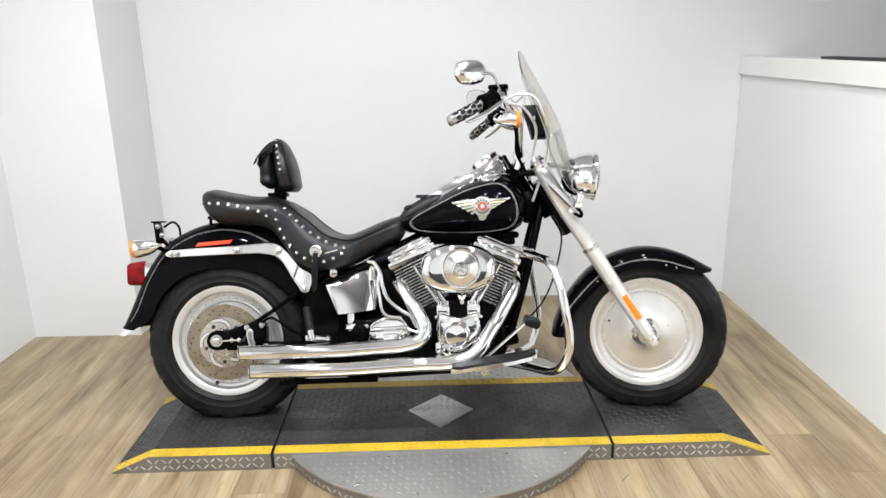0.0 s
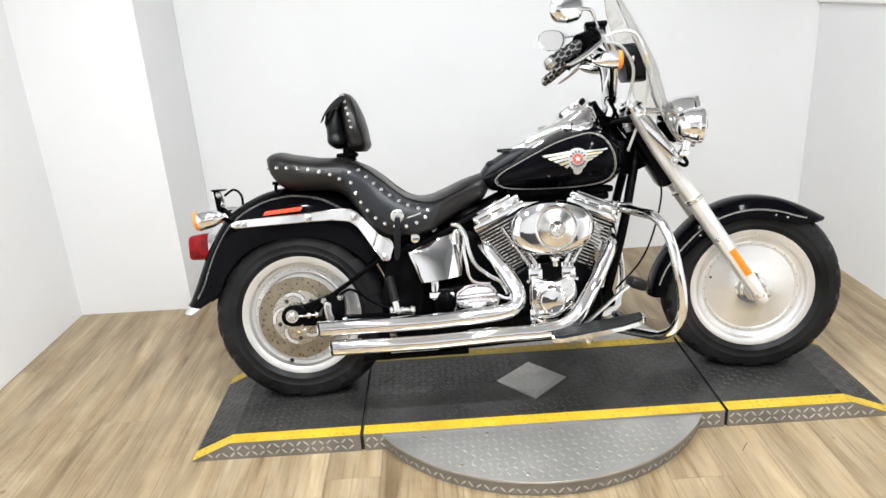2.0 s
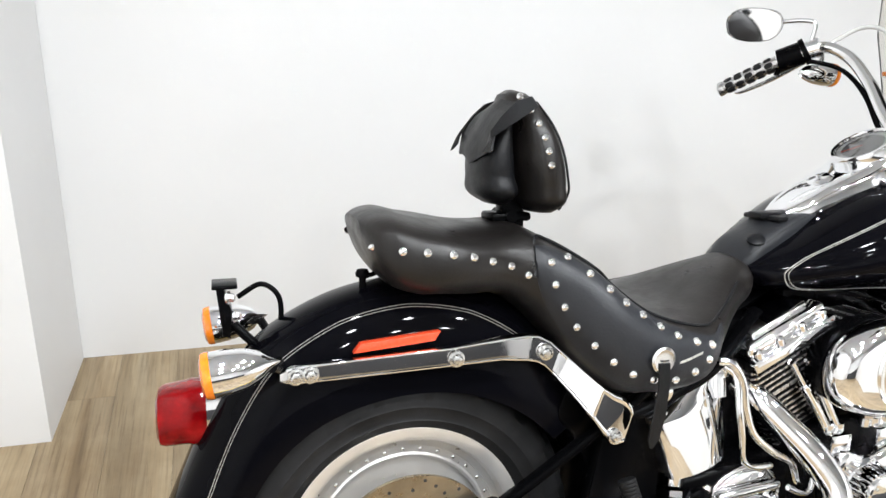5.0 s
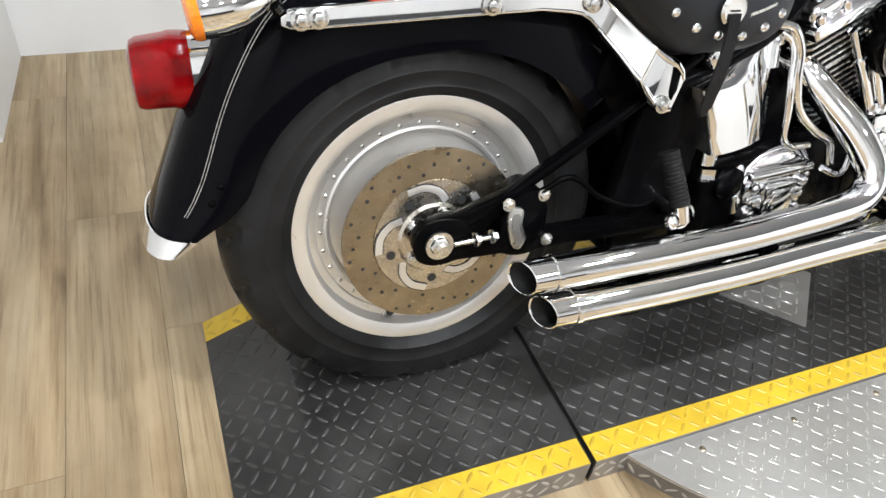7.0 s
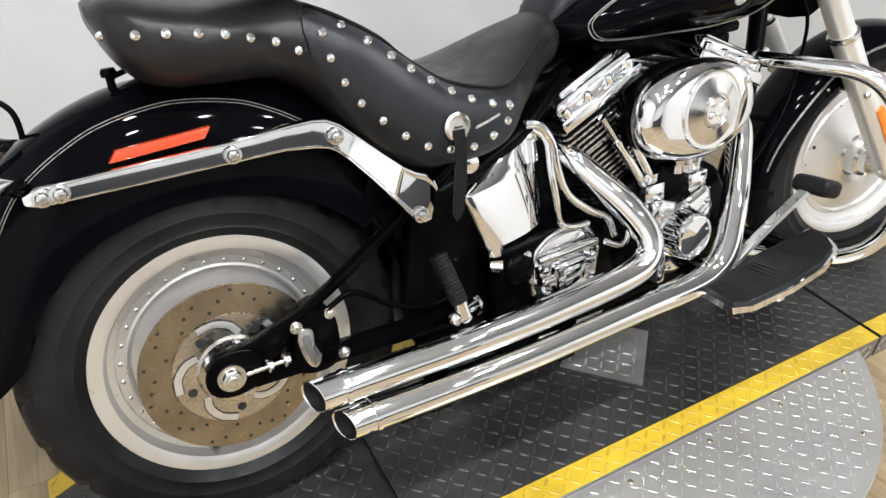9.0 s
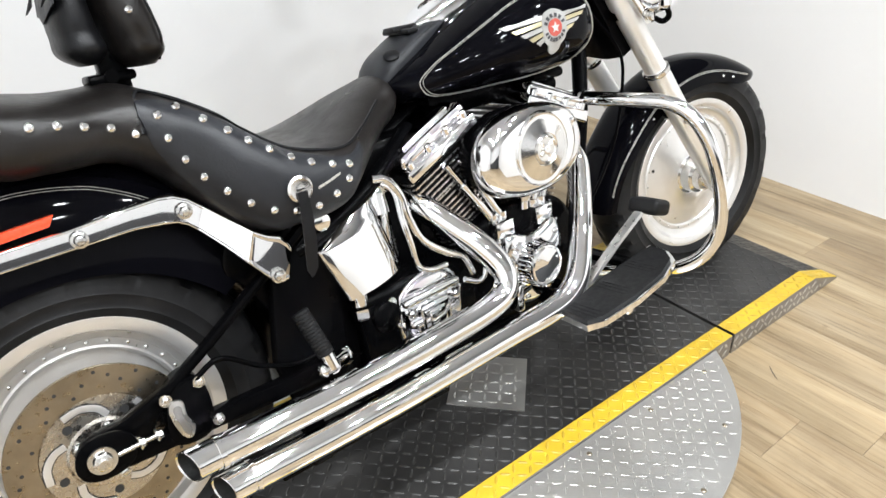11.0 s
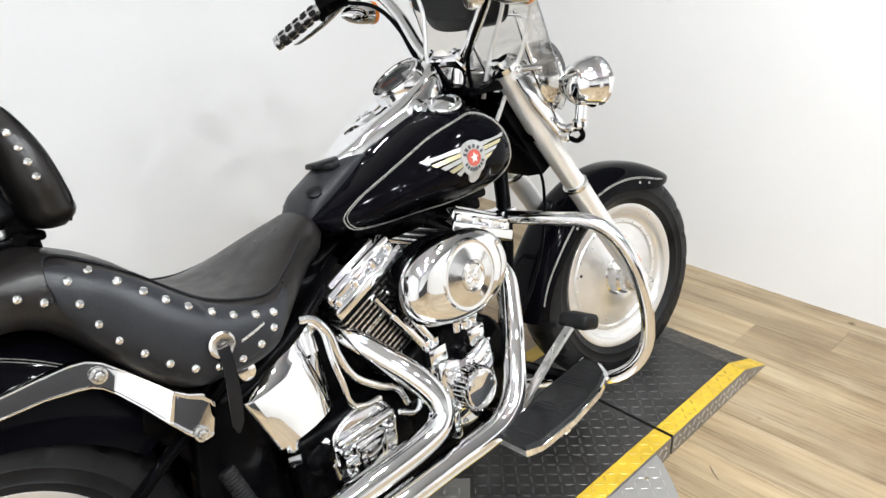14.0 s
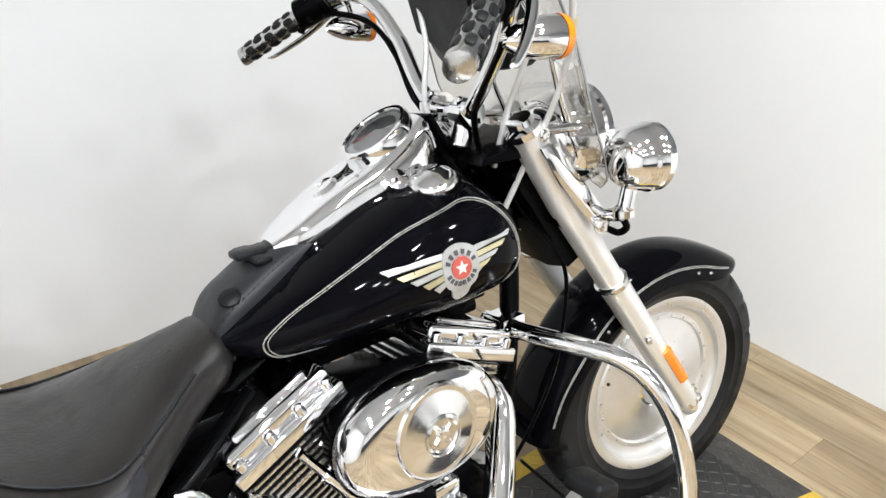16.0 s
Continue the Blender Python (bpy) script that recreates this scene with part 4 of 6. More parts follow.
part("cover_arch", join(slab(round_outline([(0.592, 0.348), (0.600, 0.366), (0.625, 0.380), (0.665, 0.386), (0.705, 0.380), (0.726, 0.364), (0.730, 0.346), (0.66, 0.340)], 5), -0.132, -0.09, 0.007, 3),
                        tube([(0.588, -0.130, 0.350), (0.598, -0.130, 0.370), (0.628, -0.129, 0.386), (0.665, -0.128, 0.392), (0.705, -0.128, 0.385), (0.728, -0.129, 0.366), (0.736, -0.130, 0.345)], 0.0050, 12)), CHROME, cover, "arched chrome lid")
for z, x0, x1 in ((0.352, 0.588, 0.735), (0.300, 0.600, 0.728)):
    part("cover_rib", box(x0, x1, -0.152, -0.135, z - 0.009, z + 0.009, 0.007, 3), CHROME, cover)
part("cover_boss", join(box(0.625, 0.700, -0.156, -0.135, 0.262, 0.335, 0.008, 3), box(0.642, 0.684, -0.162, -0.15, 0.275, 0.322, 0.006, 2)), CHROME, cover)
for x, z in ((0.607, 0.278), (0.603, 0.330), (0.718, 0.328), (0.714, 0.277)):
    part("cover_screw", join(rod((x, -0.138, z), (x, -0.152, z), 0.010, 14), dome((x, -0.152, z), (0, -1, 0), 0.0075, 0.004)), CHROME, cover)
part("cable_end", tube([(0.735, -0.165, 0.355), (0.765, -0.17, 0.34), (0.785, -0.17, 0.345), (0.80, -0.16, 0.37)], 0.006, 10), CHROME, gear)
for x, z in ((0.572, 0.365), (0.585, 0.31), (0.56, 0.33)):
    part("case_bolt", dome((x, -0.131, z), (0, -1, 0), 0.011, 0.007), CHROME, gear)
part("vent_hub", lathe([(0.03, 0), (0.03, 0.014), (0.022, 0.02), (0.0001, 0.021)], (0.55, -0.128, 0.345), (0, -1, 0), 20), BLACK, gear)

# -- engine
# Added black blocks stand in for the deep shade between the engine parts.
one("engine_core", join(box(0.50, 0.86, -0.070, 0.11, 0.26, 0.58, 0.02), box(0.60, 0.80, -0.060, 0.10, 0.55, 0.66, 0.02), box(0.86, 1.12, -0.060, 0.11, 0.36, 0.50, 0.02)), BLACK, label="black filler blocks added to darken the gaps behind the engine")
case = one("crankcase", slab(round_outline([(0.76, 0.22), (0.74, 0.32), (0.80, 0.42), (0.93, 0.46), (1.08, 0.42), (1.13, 0.31), (1.10, 0.21), (0.93, 0.18)], 5), -0.125, 0.125, 0.02, 3), BLACK, label="black crankcase")
camlid = part("cam_cover", slab(round_outline([(0.855, 0.275), (0.848, 0.360), (0.868, 0.405), (0.935, 0.385), (1.005, 0.405), (1.025, 0.360), (1.012, 0.285), (0.985, 0.245), (0.93, 0.228), (0.880, 0.240)], 4), -0.172, -0.115, 0.016, 3), CHROME, case, "chrome cam cover")
TC = Vector((0.926, -0.160, 0.326))
part("timer_cover", lathe([(0.060, -0.02), (0.060, 0.008), (0.055, 0.012), (0.050, 0.014), (0.047, 0.050), (0.0440, 0.056), (0.040, 0.0575), (0.0385, 0.0555), (0.012, 0.0585), (0.0001, 0.0590)], TC, (0, -1, 0), 56), CHROME, camlid, "round ribbed chrome timer cover")
for k in range(30):
    a = 2 * math.pi * k / 30
    d = Vector((math.cos(a), 0, math.sin(a)))
    part("cover_rib", rod(TC + d * 0.0495 + Vector((0, -0.016, 0)), TC + d * 0.0468 + Vector((0, -0.050, 0)), 0.0026, 6), CHROME, camlid)
for k in range(3):
    a = radians(120 * k + 20)
    part("cover_screw", dome(TC + Vector((0.032 * math.cos(a), -0.0565, 0.032 * math.sin(a))), (0, -1, 0), 0.0035, 0.002), BOLT, camlid)
for x, z in ((0.870, 0.290), (0.872, 0.375), (1.002, 0.375), (1.000, 0.290), (0.935, 0.378), (0.90, 0.250)):
    part("cover_screw", dome((x, -0.172, z), (0, -1, 0), 0.0075, 0.005), CHROME, camlid)
part("oil_filter", join(rod((1.07, -0.06, 0.28), (1.17, -0.06, 0.30), 0.038, 28), lathe([(0.038, 0), (0.033, 0.006), (0.0001, 0.007)], (1.17, -0.06, 0.30), (1, 0, 0.2), 28)), BLACK, case)
for sx in (-1, 1):
    base = Vector((0.937 + sx * 0.060, -0.13, 0.412))
    part("lifter_block", join(box(base.x - 0.026, base.x + 0.026, -0.150, -0.09, 0.388, 0.432, 0.006), box(base.x - 0.034, base.x + 0.034, -0.155, -0.09, 0.382, 0.394, 0.003), rod((base.x - 0.013, -0.122, 0.425), (base.x - 0.013, -0.122, 0.446), 0.013), rod((base.x + 0.013, -0.122, 0.425), (base.x + 0.013, -0.122, 0.446), 0.013)), CHROME, case, "chrome lifter block")


def cylinder(name, sx):
    """One finned cylinder with its head and rocker box; sx: -1 leans back, 1 leans ahead."""
    lean = radians(23.0) * sx
    d = Vector((math.sin(lean), 0, math.cos(lean)))
    side = Vector((d.z, 0, -d.x))
    foot = Vector((0.936 + (0.060 if sx > 0 else -0.078), -0.005, 0.390))
    o = one(name, tube([foot, foot + d * 0.20], 0.060, 24, curved=False), FIN, label="air-cooled cylinder with black cooling fins")
    frame_m = Matrix((side, Vector((0, 1, 0)), d)).transposed().to_4x4()
    for k in range(18):
        w, yf, rc = (0.084, -0.092, 0.026) if k < 11 else (0.094, -0.100, 0.012)
        corners = [(sgx * (w - rc) + rc * math.cos(a), (yf + rc if sgy < 0 else 0.095 - rc) + rc * math.sin(a))
                   for sgx, sgy, a0 in ((1, 1, 0), (-1, 1, 0.5), (-1, -1, 1), (1, -1, 1.5)) for a in (math.pi * (a0 + q / 8) for q in range(5))]
        m = Matrix.Translation(foot + d * (0.030 + k * 0.0122)) @ frame_m
        part("cooling_fin", loft([[(x * 0.985, y * 0.985, z) for x, y in corners] for z in (-0.0028, 0.0028)]), FIN, o, m=m, smooth=False)
        part("fin_edge", loft([[(x, y, z) for x, y in corners] for z in (-0.0019, 0.0019)]), FIN_EDGE, o, m=m)
    m = Matrix.Translation(foot + d * 0.220) @ frame_m
    head = part("cylinder_head", box(-0.084, 0.084, -0.088, 0.09, -0.012, 0.026, 0.006), FIN, o, m=m)
    rocker = part("rocker_box", join(box(-0.100, 0.098, -0.122, 0.105, 0.016, 0.044, 0.005, 3), box(-0.094, 0.092, -0.110, 0.10, 0.042, 0.072, 0.009, 4), box(-0.070, 0.068, -0.096, 0.09, 0.070, 0.080, 0.006, 3)), CHROME, o, "chrome rocker box", m)
    for a in (-0.080, -0.028, 0.026, 0.078):
        part("rocker_bolt", join(rod((a, -0.110, 0.026), (a, -0.110, 0.056), 0.009, 14), dome((a, -0.110, 0.056), (0, 0, 1), 0.009, 0.005)), CHROME, rocker, m=m)
    part("rocker_seam", box(-0.0985, 0.0965, -0.1235, 0.106, 0.0185, 0.0210), BLACK, rocker, m=m)
    return o


cylinder("rear_cylinder", -1)
cylinder("front_cylinder", 1)
for sx in (-1, 1):
    for off in (-0.013, 0.013):
        a = Vector((0.937 + sx * 0.062 + off, -0.122, 0.435))
        b = Vector((0.937 + sx * 0.150 + off * 1.5, -0.112, 0.580))
        p = one("pushrod_tube", rod(a, a.lerp(b, 0.62), 0.0100), CHROME, label="chrome pushrod tube")
        part("upper_tube", rod(a.lerp(b, 0.6), b, 0.0076), CHROME, p)
        part("collar", rod(a.lerp(b, 0.60), a.lerp(b, 0.66), 0.0122), CHROME, p)
one("manifold", join(rod((0.85, -0.03, 0.585), (1.02, -0.03, 0.585), 0.03, 20), box(0.885, 0.985, -0.13, 0.02, 0.545, 0.62, 0.015)), BLACK)
one("centre_bracket", box(0.90, 0.975, -0.115, -0.09, 0.43, 0.50, 0.006), BLACK)
one("horn_cover", box(0.895, 0.975, 0.10, 0.16, 0.50, 0.62, 0.015), CHROME)
one("head_bracket", box(1.11, 1.175, -0.060, -0.02, 0.650, 0.676, 0.008), BLACK)

# -- air cleaner
AIR = Vector((0.942, -0.152, 0.573))
TEAR = round_outline([(-0.130, -0.004), (-0.110, 0.054), (-0.045, 0.090), (0.035, 0.090), (0.098, 0.062), (0.126, 0.004), (0.105, -0.058), (0.04, -0.092), (-0.045, -0.092), (-0.110, -0.060)], 5)
TEAR = [(x * 1.16, z) for x, z in TEAR]
air = one("air_cleaner", loft([[(AIR.x + x * s, AIR.y + y, AIR.z + z * s) for x, z in TEAR] for y, s in ((0.03, 0.90), (0.0, 0.94), (-0.008, 0.985), (-0.016, 1.0), (-0.026, 0.995), (-0.040, 0.955), (-0.050, 0.88), (-0.054, 0.80), (-0.056, 0.70))]), CHROME, label="oval chrome air cleaner cover with a stepped round centre")
part("back_plate", loft([[(AIR.x + x * s, AIR.y + y, AIR.z + z * s) for x, z in TEAR] for y, s in ((0.045, 0.9), (0.031, 0.93), (0.005, 0.95))]), BLACK, air)
part("centre_dome", lathe([(0.078, 0.046), (0.077, 0.054), (0.072, 0.0605), (0.067, 0.0590), (0.062, 0.0600), (0.034, 0.069), (0.030, 0.0665)], AIR + Vector((0.006, 0, 0.002)), (0, -1, 0), 64), SPUN, air, "round spun chrome centre")
ins = part("insert", lathe([(0.031, 0.060), (0.031, 0.069), (0.027, 0.071), (0.024, 0.068), (0.012, 0.0675), (0.0001, 0.067)], AIR + Vector((0.006, 0, 0.002)), (0, -1, 0), 40), CHROME_DULL, air, "round worn centre insert")
for a in (35, 125):
    d = Vector((0.019 * math.cos(radians(a)), 0, 0.019 * math.sin(radians(a))))
    c = AIR + Vector((0.006, -0.0675, 0.002))
    part("insert_relief", rod(c - d, c + d, 0.0042, 10), CHROME_DULL, ins)
part("insert_ring", lathe([(0.0095, 0.066), (0.0095, 0.0725), (0.0065, 0.0735), (0.0001, 0.072)], AIR + Vector((0.006, 0, 0.002)), (0, -1, 0), 24), CHROME, ins)
part("breather", join(rod((0.952, -0.135, 0.495), (0.952, -0.13, 0.435), 0.010), bolt_head((0.952, -0.133, 0.468), (0, 0, -1), 0.015, 0.014)), CHROME, air)

# -- exhaust
R = 0.0272


def slant_cut(bm, x0, y0):
    """Trims a pipe's open end out of square, its bore turned a little outwards."""
    for v in bm.verts:
        u = v.co.x - x0
        if u < 0.1 and abs(v.co.y - y0) < R * 1.1:
            s = 0.42 * (y0 + R - v.co.y)
            v.co.x = x0 + s + u * (0.1 - s) / 0.1
    return bm


upper = one("upper_exhaust", slant_cut(pipe_end([(0.082, -0.235, 0.294), (0.30, -0.235, 0.297), (0.58, -0.233, 0.300), (0.735, -0.228, 0.303), (0.792, -0.222, 0.322), (0.803, -0.208, 0.362), (0.778, -0.175, 0.415), (0.738, -0.130, 0.470), (0.703, -0.090, 0.515), (0.69, -0.06, 0.53)], R), 0.082, -0.235), CHROME, label="long straight chrome exhaust pipe with a straight-cut open end")
lower = one("lower_exhaust", slant_cut(pipe_end([(0.122, -0.240, 0.228), (0.40, -0.240, 0.230), (0.70, -0.240, 0.231), (0.89, -0.238, 0.231), (0.965, -0.232, 0.245), (1.015, -0.220, 0.282), (1.075, -0.180, 0.362), (1.125, -0.138, 0.432), (1.160, -0.100, 0.490), (1.165, -0.05, 0.53)], R), 0.122, -0.240), CHROME, label="long straight chrome exhaust pipe with a straight-cut open end")
for o, x, z, y in ((upper, 0.124, 0.2945, -0.235), (lower, 0.164, 0.2283, -0.240)):
    part("end_band", lathe([(R + 0.0002, -0.005), (R + 0.0022, -0.004), (R + 0.0022, 0.004), (R + 0.0002, 0.005)], (x + 0.022, y, z), (1, 0, 0), 32), CHROME, o)
    part("soot", slant_cut(lathe([(R - 0.0024, 0.0015), (R - 0.0024, 0.11), (0.0001, 0.111)], (x - 0.042, y, z), (1, 0, 0), 24), x - 0.042, y), SOOT, o, "sooty black bore")
one("exhaust_bracket", join(box(0.24, 0.62, -0.215, -0.195, 0.168, 0.186, 0.004), box(0.30, 0.34, -0.22, -0.19, 0.17, 0.28, 0.004), box(0.58, 0.62, -0.22, -0.12, 0.17, 0.28, 0.004)), BLACK)
one("heat_bracket", box(0.845, 0.865, -0.20, -0.15, 0.24, 0.30, 0.004), CHROME)

# -- passenger footpeg, folded up
def peg():
    return tube([(0.352, -0.190, 0.452), (0.361, -0.205, 0.415), (0.370, -0.222, 0.372)], 0.0150, 18, curved=False)


for o, m in zip(both("passenger_footpeg", peg, GRIP, label="folded passenger footpeg with ribbed black rubber"), (None, MIRROR)):
    for k in range(14):
        c = Vector((0.352, -0.190, 0.452)).lerp(Vector((0.370, -0.222, 0.372)), 0.04 + k * 0.068)
        part("rubber_rib", lathe([(0.0150, -0.0025), (0.0162, -0.0012), (0.0162, 0.0012), (0.0150, 0.0025)], c, Vector((0.018, -0.032, -0.08)), 16), GRIP, o, m=m)
    part("clevis", join(rod((0.370, -0.222, 0.374), (0.376, -0.226, 0.345), 0.0125), rod((0.360, -0.222, 0.345), (0.385, -0.215, 0.342), 0.012), dome((0.358, -0.222, 0.345), (-1, -0.2, 0), 0.014, 0.010), rod((0.380, -0.215, 0.342), (0.425, -0.178, 0.330), 0.015), dome((0.425, -0.178, 0.330), (1, -0.5, 0.2), 0.020, 0.016), rod((0.400, -0.20, 0.338), (0.41, -0.12, 0.33), 0.012)), CHROME, o, "chrome clevis", m)

# -- seat
seat_rows = smooth_rows([(-0.074, 0.872, 0.014, 0.070, 2.4), (-0.062, 0.858, 0.034, 0.112, 2.6), (-0.035, 0.840, 0.058, 0.140, 2.8), (0.005, 0.825, 0.064, 0.156, 2.8), (0.05, 0.819, 0.062, 0.166, 2.7), (0.10, 0.812, 0.059, 0.158, 2.6), (0.15, 0.808, 0.060, 0.142, 2.5), (0.195, 0.796, 0.072, 0.141, 2.6),
                         (0.24, 0.758, 0.090, 0.160, 2.8), (0.30, 0.702, 0.112, 0.202, 3.0), (0.35, 0.668, 0.095, 0.218, 3.4), (0.40, 0.652, 0.072, 0.226, 3.4), (0.445, 0.647, 0.064, 0.226, 3.2), (0.49, 0.652, 0.062, 0.216, 2.8), (0.54, 0.672, 0.060, 0.178, 2.5), (0.60, 0.700, 0.058, 0.128, 2.3), (0.65, 0.722, 0.052, 0.094, 2.2), (0.685, 0.735, 0.044, 0.075, 2.2), (0.705, 0.745, 0.018, 0.05, 2.2)], 90)
seat_hull = Body(seat_rows)
seat = one("seat", seat_hull.mesh(80, 48), LEATHER_WORN, label="black leather two-up seat with chrome studs")
UP = [(0.200, 0.838), (0.222, 0.836), (0.262, 0.818), (0.305, 0.788), (0.345, 0.757), (0.395, 0.716), (0.445, 0.694), (0.495, 0.683), (0.530, 0.694)]
LOW = [(0.196, 0.815), (0.205, 0.768), (0.232, 0.715), (0.276, 0.655), (0.325, 0.612), (0.372, 0.588), (0.424, 0.586), (0.480, 0.612), (0.532, 0.680)]


def skirt(sign):
    up = [(p.x, p.y) for p in smooth_path([(*p, 0) for p in UP], 5)]
    low = [(p.x, p.y) for p in smooth_path([(*p, 0) for p in LOW], 5)]
    rings = []
    for (xa, za), (xb, zb) in zip(up, low):
        outer = [seat_hull.side(xa + (xb - xa) * t, za + (zb - za) * t, 0.0045 * (1 if 0 < t < 1 else 0.3), sign)[0] for t in np.linspace(0, 1, 9)]
        inner = [seat_hull.side(xa + (xb - xa) * t, za + (zb - za) * t, -0.004, sign)[0] for t in np.linspace(1, 0, 9)]
        rings.append(outer + inner)
    return loft(rings)


for sign in (-1, 1):
    part("seat_skirt", skirt(sign), SKIRT, seat, "studded black leather side panel")
    part("seam", tube([seat_hull.side(x, z, 0.002, sign)[0] for x, z in ((0.196, 0.79), (0.206, 0.846), (0.235, 0.842), (0.27, 0.822), (0.31, 0.793), (0.35, 0.758), (0.40, 0.718), (0.45, 0.700), (0.50, 0.695), (0.56, 0.712), (0.63, 0.742))], 0.0028, 8, 6), LEATHER, seat)


def stud_line(points, n, hull, out, sign):
    path = smooth_path([(x, 0, z) for x, z in points], 12)
    length = np.r_[0, np.cumsum([(b - a).length for a, b in zip(path, path[1:])])]
    for s in np.linspace(0, length[-1], n):
        k = min(np.searchsorted(length, s), len(path) - 1)
        c, nrm = hull.side(path[k].x, path[k].z, out, sign)
        part("stud", dome(c, nrm, 0.0074, 0.0052, 12), CHROME, seat)


for sign in (-1, 1):
    stud_line([(-0.062, 0.846), (-0.035, 0.844), (0.002, 0.842), (0.044, 0.838), (0.085, 0.831), (0.119, 0.821), (0.155, 0.810), (0.186, 0.793)], 8, seat_hull, 0.0, sign)
    stud_line([(0.222, 0.812), (0.244, 0.822), (0.267, 0.803), (0.294, 0.781), (0.319, 0.757), (0.348, 0.734), (0.380, 0.711), (0.415, 0.691), (0.449, 0.679), (0.483, 0.671)], 10, seat_hull, 0.0042, sign)
    stud_line([(0.226, 0.778), (0.240, 0.742), (0.256, 0.713), (0.279, 0.685), (0.305, 0.659), (0.335, 0.638), (0.368, 0.627), (0.409, 0.624), (0.444, 0.634), (0.474, 0.650)], 10, seat_hull, 0.0042, sign)
    c, nrm = seat_hull.side(0.381, 0.660, 0.008, sign)
    con = part("concho", lathe([(0.022, 0), (0.022, 0.002), (0.018, 0.0048), (0.011, 0.0038), (0.0001, 0.0048)], c, nrm, 28), CHROME_DULL, seat, "round chrome concho with a leather strap")
    part("concho_slot", box(c.x - 0.007, c.x + 0.007, c.y - 0.006 if sign < 0 else c.y + 0.002, c.y - 0.002 if sign < 0 else c.y + 0.006, c.z - 0.0012, c.z + 0.0012), DARK_TRIM, con)
    part("concho_strap", loft([[(c.x + dx - w, c.y + sign * dy, z), (c.x + dx + w, c.y + sign * dy, z), (c.x + dx + w, c.y + sign * (dy + 0.003), z), (c.x + dx - w, c.y + sign * (dy + 0.003), z)]
                        for z, dx, dy, w in ((c.z - 0.004, 0, 0.004, 0.009), (c.z - 0.04, -0.002, 0.007, 0.010), (c.z - 0.09, -0.006, 0.004, 0.011), (c.z - 0.135, -0.010, -0.004, 0.010), (c.z - 0.150, -0.012, -0.006, 0.002))]), LEATHER, con)
    mk = [seat_hull.side(0.413 + 0.046 * t, 0.652 + 0.011 * t, 0.0048, sign)[0] for t in np.linspace(0, 1, 7)]
    part("maker_mark", loft([[p + Vector((0, 0, -0.0022)), p + Vector((0, sign * 0.0006, 0)), p + Vector((0, 0, 0.0022))] for p in mk], closed=False), SILVER_LINE, seat, "small silver maker's mark on the skirt")


# -- backrest with its pouch
def pad(rows, n=32, p=2.6):
    rows = smooth_rows(rows, 30)
    rings = []
    for z, x, hy, hx in rows:
        ring = []
        for k in range(n):
            a = 2 * math.pi * k / n
            ca, sa = math.cos(a), math.sin(a)
            ring.append((x + hx * math.copysign(abs(ca) ** (2 / p), ca), hy * math.copysign(abs(sa) ** (2 / p), sa), z))
        rings.append(ring)
    return loft(rings)


PAD = [(0.884, 0.252, 0.068, 0.020), (0.896, 0.252, 0.094, 0.033), (0.930, 0.248, 0.109, 0.038), (0.970, 0.241, 0.113, 0.039), (1.010, 0.234, 0.104, 0.036), (1.045, 0.224, 0.084, 0.032), (1.073, 0.215, 0.056, 0.026), (1.089, 0.208, 0.028, 0.014), (1.093, 0.206, 0.010, 0.005)]
BACK = Matrix.Translation((-0.050, 0, 0)) @ Matrix.Diagonal((1, 1.10, 1, 1))
back = one("backrest", pad(PAD), LEATHER_WORN, label="padded black leather sissy-bar backrest with a rear pouch")
part("pouch", pad([(0.898, 0.228, 0.035, 0.012), (0.908, 0.226, 0.058, 0.026), (0.950, 0.220, 0.066, 0.032), (1.000, 0.222, 0.064, 0.026), (1.035, 0.232, 0.055, 0.014)]), LEATHER, back, "black leather pouch", BACK)
for s in (-1, 1):
    part("flap_wing", loft([[q, q + Vector((0.003, -0.004 * s, 0.001))] + [r_ + Vector((0.003, -0.004 * s, 0.001)), r_] for q, r_ in ((Vector((0.262, s * 0.074, 1.078)), Vector((0.268, s * 0.088, 1.062))), (Vector((0.240, s * 0.070, 1.072)), Vector((0.245, s * 0.089, 1.047))), (Vector((0.215, s * 0.070, 1.050)), Vector((0.215, s * 0.086, 1.028))), (Vector((0.192, s * 0.070, 1.022)), Vector((0.188, s * 0.080, 1.010))), (Vector((0.185, s * 0.071, 0.998)), Vector((0.176, s * 0.076, 0.988))))]), LEATHER, back, "pointed corner of the leather flap", BACK)
flap_columns = []
for y in np.linspace(-0.072, 0.072, 13):
    u = abs(y) / 0.072
    col = [(0.244, y * 0.85, 1.085 - 0.02 * u), (0.220, y * 0.95, 1.060 - 0.01 * u), (0.197, y, 1.020), (0.185 + 0.006 * u, y, 0.985 + 0.004 * math.sin(8 * y * 10)), (0.184 + 0.008 * u, y, 0.968 + 0.022 * u)]
    flap_columns.append([Vector(c) for c in col])
rings = [c + [q + Vector((0.004, 0, 0.001)) for q in c[::-1]] for c in flap_columns]
part("pouch_flap", loft(rings), LEATHER, back, "folded leather flap", BACK)
